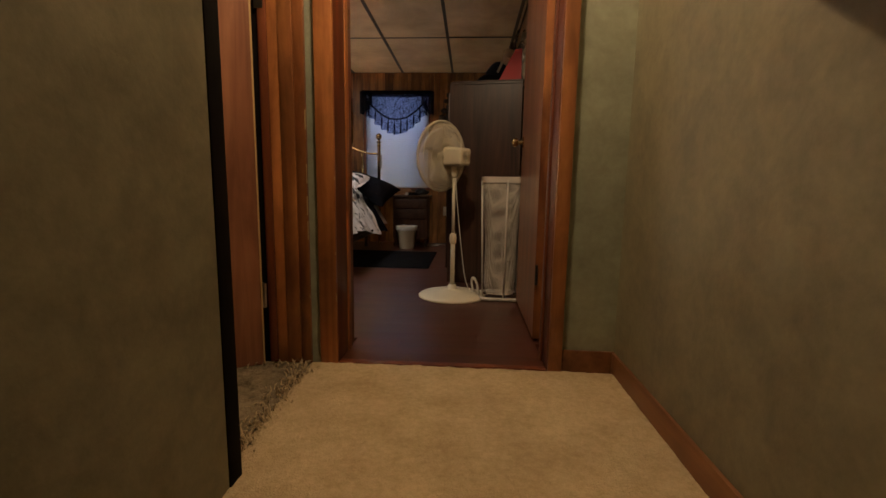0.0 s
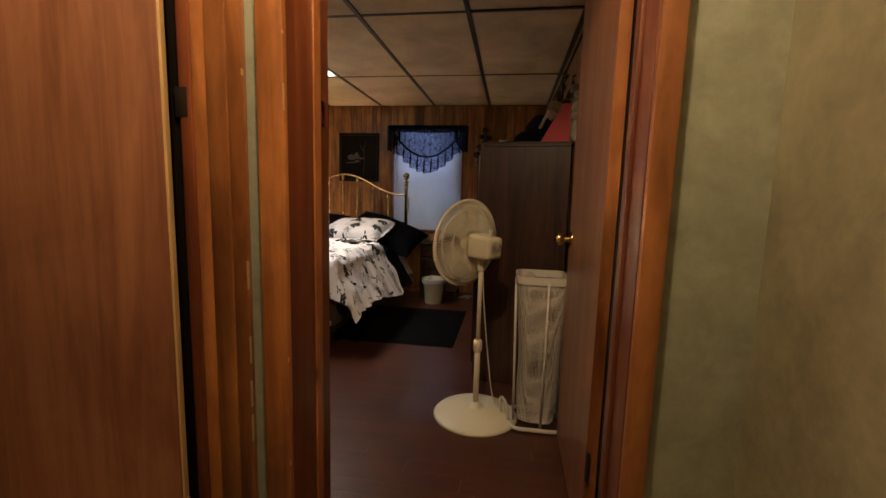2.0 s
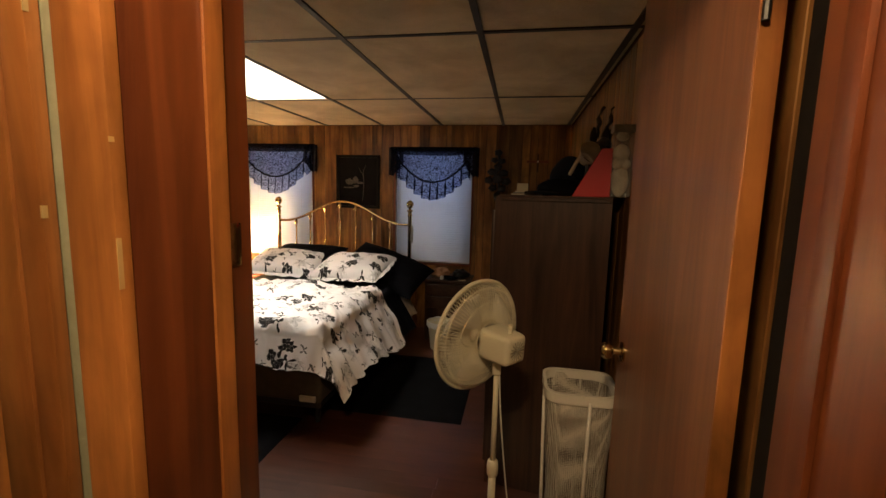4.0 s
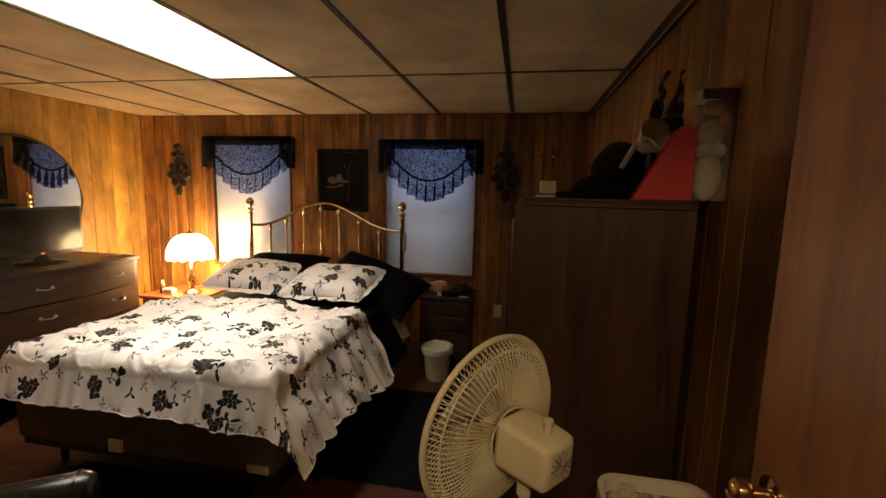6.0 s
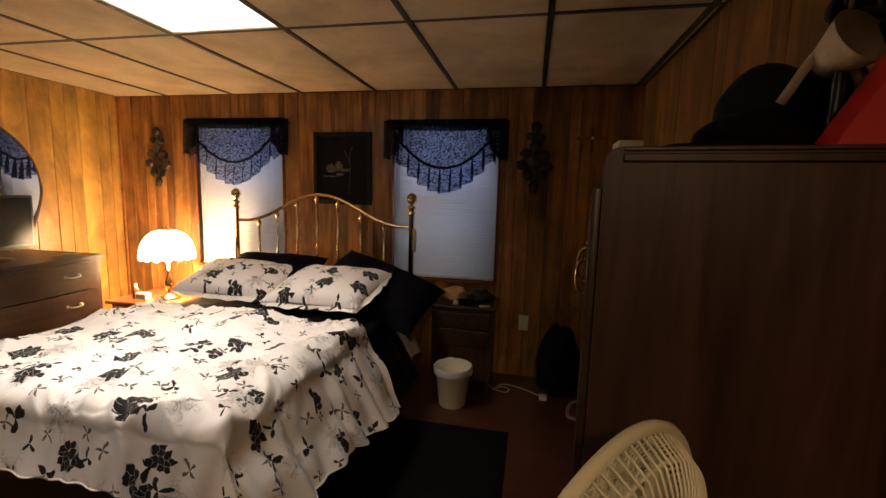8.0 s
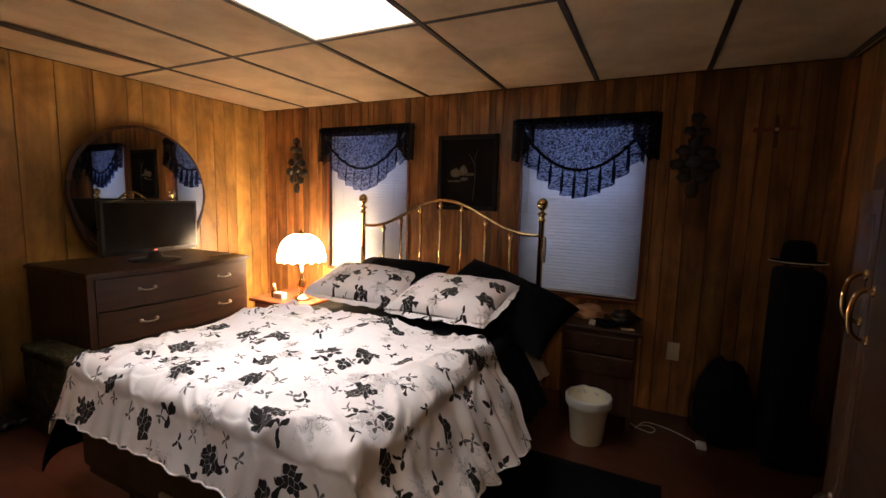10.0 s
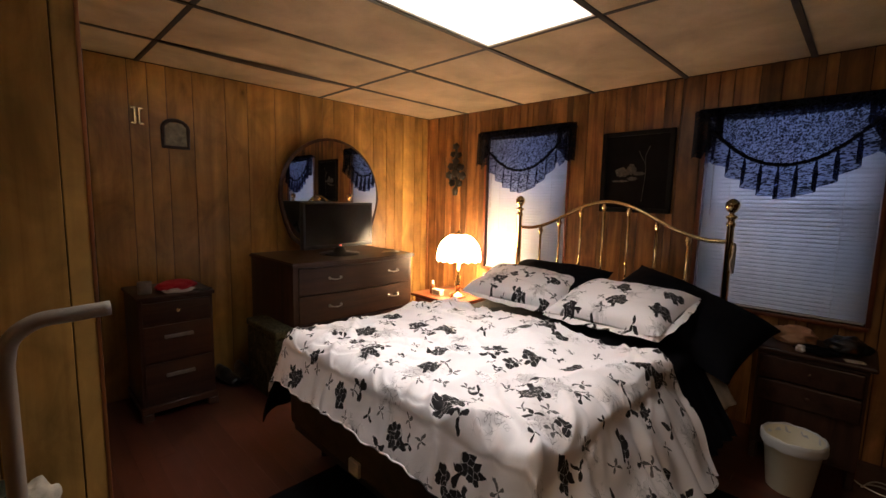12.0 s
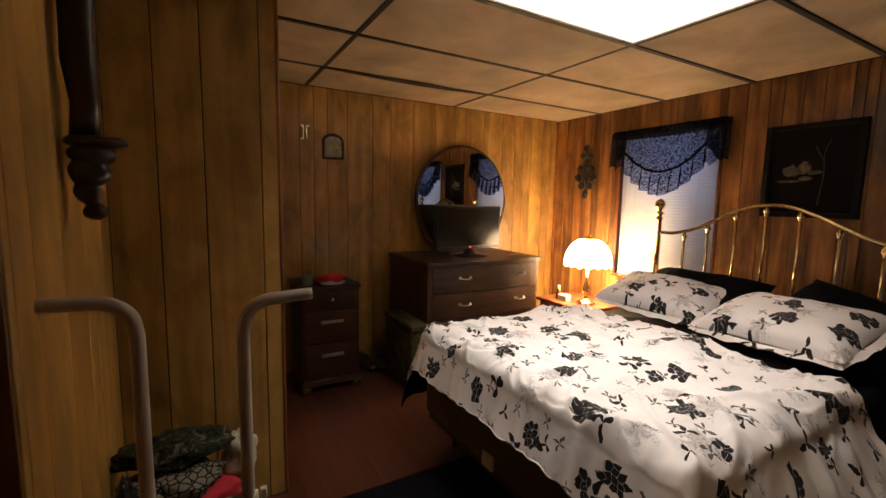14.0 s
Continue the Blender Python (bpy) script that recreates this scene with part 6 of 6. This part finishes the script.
# a standing figure over a bracket shelf that tapers into a scrolled foot
tube([(0, 0, -0.20), (0.004, 0.004, -0.12), (0.0, 0, -0.02), (0.004, 0, 0.06), (0, 0, 0.12), (0.004, 0.004, 0.20), (0, 0.004, 0.28), (0, 0, 0.335), (0, 0, 0.355)],
     [0.030, 0.028, 0.032, 0.034, 0.036, 0.047, 0.050, 0.038, 0.020], 14, carve)
for c, r, q in (((0.0, 0.004, 0.41), 0.040, (0.95, 0.9, 1.35)), ((0.030, 0.012, 0.215), 0.018, (0.9, 0.9, 3.4)), ((-0.030, 0.012, 0.215), 0.018, (0.9, 0.9, 3.4)), ((0.016, 0.020, 0.13), 0.020, (1.1, 1.0, 0.9)),
                ((0.0, 0.020, -0.205), 0.062, (1.0, 1.0, 0.22)), ((0.0, 0.012, -0.235), 0.050, (1.0, 0.95, 0.55)), ((0.0, 0.004, -0.275), 0.042, (1.0, 0.95, 0.9)), ((0.0, 0.0, -0.325), 0.028, (0.9, 0.9, 1.2)), ((0.006, 0.012, -0.370), 0.022, (1.1, 1.2, 0.8))):
    bmesh.ops.create_icosphere(carve, subdivisions=3, radius=r, matrix=Matrix.Translation(c) @ Matrix.Diagonal((*q, 1)))
for v in carve.verts:
    v.co += v.normal * (0.007 * noise.noise(v.co * 34) + 0.005 * abs(noise.noise(v.co * 75)))
    v.co.x *= 0.85
solid("carved_figure", carve, CARVED, "tall dark carved wooden figure on a wall bracket", "carving", (-1.665, CHASE_Y + 0.045, 1.63), smooth=True)

# ---------------------------------------------------------------- chest by the west wall
chest = thing("small_chest", (XL + 0.105, -2.385, 0), "narrow dark wooden chest with three drawers", "chest of drawers")
part("body", boxed((-0.09, -0.19, 0.06), (0.315, 0.19, 0.70), 0.006, 2), WALNUT, chest)
part("top", boxed((-0.094, -0.20, 0.70), (0.332, 0.20, 0.722), 0.006, 2), WALNUT_X, chest)
part("plinth", boxed((-0.088, -0.20, 0.045), (0.330, 0.20, 0.085), 0.004), WALNUT_X, chest)
for y in (-0.20, 0.14):
    part("foot", boxed((0.26, y, 0), (0.332, y + 0.06, 0.045), 0.006), WALNUT, chest)
    part("foot", boxed((-0.09, y, 0), (-0.03, y + 0.06, 0.045), 0.006), WALNUT, chest)
for z0, z1 in ((0.565, 0.685), (0.345, 0.550), (0.110, 0.330)):
    d = part("drawer", boxed((0.315, -0.172, z0), (0.327, 0.172, z1), 0.004, 2), WALNUT_X, chest)
    if z1 > 0.6:
        part("knob", lathe([(0, 0), (0.006, 0), (0.011, 0.012), (0, 0.018)], 12, m=Matrix.Translation((0.327, 0, 0.63)) @ pose(0, 0, 0, 0, 90, 0)), BRASS, d)
    else:
        bar = part("handle", boxed((0.327, -0.075, (z0 + z1) / 2 + 0.025), (0.345, 0.075, (z0 + z1) / 2 + 0.045), 0.005, 2), STEEL, d, "dull metal bar handle")
solid("mug", lathe([(0, 0), (0.032, 0), (0.035, 0.005), (0.036, 0.07), (0.031, 0.07), (0.030, 0.01), (0, 0.008)], 24), PALE_PAINT, "dull grey mug on the small chest", "mug", (-3.24, -2.52, 0.722), smooth=True)
crumpled("red_hat", RED_CLOTH, (-3.25, -2.36, 0.722), (0.085, 0.10, 0.034), 4.0, "crumpled red and white hat on the chest", "hat", 0.25)
crumpled("white_cloth", WHITE_SHEET, (-3.19, -2.36, 0.722), (0.04, 0.08, 0.016), 9.0, "folded white cloth on the chest", "cloth", 0.25)
solid("dark_pen", tube([(0, -0.05, 0.006), (0.02, 0.05, 0.006)], 0.005, 8), BLACK_PLASTIC, "dark pen lying on the chest", "pen", (-3.18, -2.24, 0.722))


def shoe(where, turn, label):
    s = thing("shoe", where, label, "shoe", "black shoes by the wall", turn)
    bm = bmesh.new()
    rows = []
    for j in range(11):
        f = j / 10
        w = 0.030 + 0.014 * math.sin(f * 2.6) + 0.004
        h = 0.075 - 0.040 * f if f > 0.45 else 0.085 - 0.02 * f
        rows.append([(0.26 * f - 0.13, w * math.cos(a) * (0.96 if f < 0.95 else 0.6), 0.014 + h * math.sin(a) ** 0.8 * (0.9 if f < 0.95 else 0.6)) for a in (math.pi * k / 10 for k in range(11))])
    part("upper", sheet(rows, None, 0.003), LEATHER, s, "", True)
    sole = [[(0.27 * f - 0.135, (0.034 + 0.014 * math.sin(f * 2.6)) * c * (0.75 if f in (0, 1) else 1), 0.0) for c in (-1, -0.3, 0.3, 1)] for f in (0, 0.05, 0.3, 0.6, 0.85, 0.95, 1)]
    part("sole", sheet(sole, None, -0.014), BLACK_PLASTIC, s)
    return s


shoe((-3.42, -2.03, 0), 8, "scuffed black leather shoe on the floor")
shoe((-3.41, -1.93, 0), -6, "scuffed black leather shoe on the floor")
OLIVE_CLOTH = camouflage("olive_leaf_print_canvas", 14, ((0.022, 0.022, 0.010), (0.060, 0.055, 0.026), (0.034, 0.034, 0.017), (0.090, 0.078, 0.042)))
hassock = thing("storage_hassock", (-3.03, -1.875, 0), "olive leaf-print fabric storage box standing beside the dresser", "storage box")
part("body", padded((-0.25, -0.068, 0.0), (0.20, 0.062, 0.42), 0.018, 3), OLIVE_CLOTH, hassock)
part("lid", padded((-0.256, -0.072, 0.421), (0.206, 0.066, 0.47), 0.016, 3), OLIVE_CLOTH, hassock, "padded lid")

# ---------------------------------------------------------------- tube frame, heap of clothes, ottoman
stand = thing("tube_stand", (-1.40, 0, 0), "grey enamelled tube stand with two bent arms", "stand")
for y, out, ze in ((-3.259, -1, 1.086), (-3.061, 1, 1.064)):
    part("arm", tube(bend([(0, y, 0.02), (0, y, 0.35), (0, y, 0.70), (0, y, ze - 0.10)], 4) + bend([(0, y, ze - 0.075), (0, y + out * 0.010, ze - 0.03), (0, y + out * 0.045, ze - 0.002), (0, y + out * 0.10, ze + 0.003), (0, y + out * 0.155, ze + 0.006)], 5), 0.0145, 12), GREY_TUBE, stand, "", True)
    part("foot_bar", tube([(-0.20, y, 0.018), (0.20, y, 0.018)], 0.016, 10), GREY_TUBE, stand, "", True)
part("cross_bar", tube([(0.0, -3.28, 0.585), (0.0, -3.04, 0.585)], 0.012, 10), PLASTIC, stand, "yellowed plastic cross bar", True)
part("wing_nut", boxed((-0.008, -3.036, 0.572), (0.008, -3.02, 0.60), 0.003), PLASTIC, stand)

crumpled("dark_holdall", LEATHER, (-1.93, -3.18, 0), (0.17, 0.17, 0.15), 31.0, "black leather holdall under the clothes", "bag", 0.18)
crumpled("red_garment", RED_CLOTH, (-1.90, -3.19, 0.262), (0.12, 0.14, 0.048), 33.0, "bunched red garment on the heap", "clothes", 0.3)
crumpled("spotted_sweater", LEOPARD, (-1.91, -3.24, 0.345), (0.12, 0.13, 0.046), 35.0, "grey sweater with a black lattice print on the heap", "clothes", 0.35)
crumpled("pale_garment", CREAM_CLOTH, (-1.98, -3.04, 0.30), (0.07, 0.055, 0.085), 38.0, "cream garment with a pink print", "clothes", 0.3)
crumpled("rolled_jacket", CAMO, (-1.96, -3.24, 0.430), (0.085, 0.15, 0.040), 36.0, "rolled dark camouflage jacket on the heap", "jacket", 0.38)
crumpled("leather_bag", LEATHER, (-1.82, -3.36, 0), (0.07, 0.04, 0.27), 41.0, "tall black leather bag leaning by the wall", "bag", 0.16)

bench = thing("exercise_bench", (-1.06, -2.90, 0), "low exercise bench with a shiny black vinyl roll", "bench", "", 35)
VINYL = paint("shiny_black_vinyl", (0.020, 0.021, 0.018), 0.24, 0.2, 12, 0.3)
roll = part("roll", lathe([(0, -0.12), (0.045, -0.12), (0.064, -0.112), (0.071, -0.095), (0.073, 0.0), (0.071, 0.095), (0.064, 0.112), (0.045, 0.12), (0, 0.12)], 28, m=Matrix.Translation((0, 0, 0.615)) @ pose(0, 0, 0, 0, 90, 0)), VINYL, bench, "shiny black vinyl roll")
for x in (-0.085, 0.085):
    part("seam", tube([(x, 0.0735 * math.cos(t), 0.615 + 0.0735 * math.sin(t)) for t in (2 * math.pi * k / 32 for k in range(32))], 0.0025, 5, None, True), VINYL, roll)
part("post", tube([(0, 0, 0.02), (0, 0, 0.56)], 0.02, 12), BLACK_PLASTIC, bench)
part("foot", boxed((-0.16, -0.03, 0), (0.16, 0.03, 0.03), 0.006, 2), BLACK_PLASTIC, bench)

# ---------------------------------------------------------------- panelling and floor boards, piece by piece
random.seed(11)


def planks_along(wall, axis, at, a, b, z0, z1, widths, facing, holes=(), mat=PANELLING, thick=0.008):
    """Upright boards on a wall from a to b along an axis; holes are (from, to, low, high)."""
    shared = {}
    p = a
    while p < b - 0.004:
        w = min(random.choice(widths), b - p)
        if b - p - w < 0.025:
            w = b - p
        spans = [(z0, z1)]
        for h0, h1, l0, l1 in holes:
            if p + w > h0 and p < h1:
                spans = [(z0, l0), (l1, z1)]
        cuts = [(p, p + w, s) for s in spans]
        for h0, h1, l0, l1 in holes:
            for edge_lo, edge_hi in ((p, min(p + w, h0)), (max(p, h1), p + w)):
                if p + w > h0 and p < h1 and edge_hi - edge_lo > 0.012:
                    cuts.append((edge_lo, edge_hi, (l0, l1)))
        for c0, c1, (l0, l1) in cuts:
            ww, hh = round(c1 - c0 - 0.0035, 4), round(l1 - l0, 4)
            if hh < 0.01:
                continue
            if (ww, hh) not in shared:
                half = (ww / 2, thick / 2, hh / 2) if axis == "x" else (thick / 2, ww / 2, hh / 2)
                shared[ww, hh] = mesh_of("plank", boxed([-h for h in half], half, 0.0018), mat)
            o = new("plank", shared[ww, hh])
            o.parent = wall
            mid = (c0 + c1) / 2
            off = facing * (thick / 2 + random.uniform(0, 0.0008))
            o.location = (mid, at + off, (l0 + l1) / 2) if axis == "x" else (at + off, mid, (l0 + l1) / 2)
        p += w


HOLES = [(a, b, WIN_Z0, WIN_Z1) for a, b in WIN]
planks_along(wall_north, "x", YB + 0.0075, XL + 0.001, XR - 0.001, 0, ZC, (0.05, 0.075, 0.10, 0.125), -1, HOLES)
WIDE = (0.10, 0.15, 0.20)
planks_along(wall_west, "y", XL - 0.0075, CLOSET_Y, YB - 0.001, 0, ZC, WIDE, 1, (), PANEL_HONEY)
planks_along(wall_east, "y", XR + 0.0075, YF, YB - 0.001, 0, ZC, (0.10, 0.125, 0.2), -1)
planks_along(wall_closet, "y", CLOSET_X - 0.0075, CHASE_Y, CLOSET_Y, 0, ZC, (0.17, 0.20, 0.15), 1, (), PANEL_HONEY)
planks_along(wall_closet, "x", CLOSET_Y - 0.0075, XL, CLOSET_X - 0.008, 0, ZC, WIDE, 1, (), PANEL_HONEY)
planks_along(wall_chase, "x", CHASE_Y - 0.0075, CLOSET_X + 0.001, CHASE_X - 0.008, 0, ZC, (0.11, 0.15, 0.2), 1, (), PANEL_HONEY)
planks_along(wall_chase, "y", CHASE_X - 0.0075, YF, CHASE_Y, 0, ZC, (0.1, 0.15), 1)
planks_along(wall_south, "x", YF, CHASE_X + 0.001, DOOR_L - 0.062, 0, ZC, (0.10, 0.15, 0.2), 1)
# planks behind the open door use the darker wood to imitate shade there
planks_along(wall_south, "x", YF, DOOR_R + 0.004, XR - 0.002, 0, ZC, (0.1,), 1, (), TRIM_DARK)
trim_piece("corner_bead", (CLOSET_X - 0.010, CLOSET_Y - 0.008, 0), (CLOSET_X + 0.005, CLOSET_Y + 0.005, ZC), TRIM_WOOD, "rounded wooden bead on the closet corner", 0.005)
trim_piece("corner_bead", (XL + 0.002, YB - 0.022, 0), (XL + 0.022, YB - 0.002, ZC), TRIM_WOOD, "wooden bead in the room corner", 0.008)
trim_piece("corner_bead", (XR - 0.022, YB - 0.022, 0), (XR - 0.002, YB - 0.002, ZC), TRIM_WOOD, "wooden bead in the room corner", 0.008)

random.seed(3)
shared = {}
y = HALL_Y + 0.032
row = 0
while y < YB:
    w = min(0.083, YB + 0.005 - y)
    x = XL - 0.1
    first = random.uniform(0.6, 2.2)
    for x0, x1 in ((XL - 0.005, XL + first), (XL + first, XL + first + 1.9), (XL + first + 1.9, XR)):
        if y < YF - 0.01:
            x0, x1 = max(x0, DOOR_L + JT), min(x1, DOOR_R - JT)
        if x1 - x0 < 0.05:
            continue
        key = (round(x1 - x0, 3), round(w, 4))
        if key not in shared:
            half = (key[0] / 2 - 0.0006, key[1] / 2 - 0.0003, 0.011)
            shared[key] = mesh_of("floorboard", boxed([-h for h in half], half), FLOOR_WOOD)
        o = new("floorboard", shared[key])
        o.parent = floor
        o.location = ((x0 + x1) / 2, y + w / 2, -0.011 + random.uniform(-0.0001, 0.0))
    y += 0.083
    row += 1
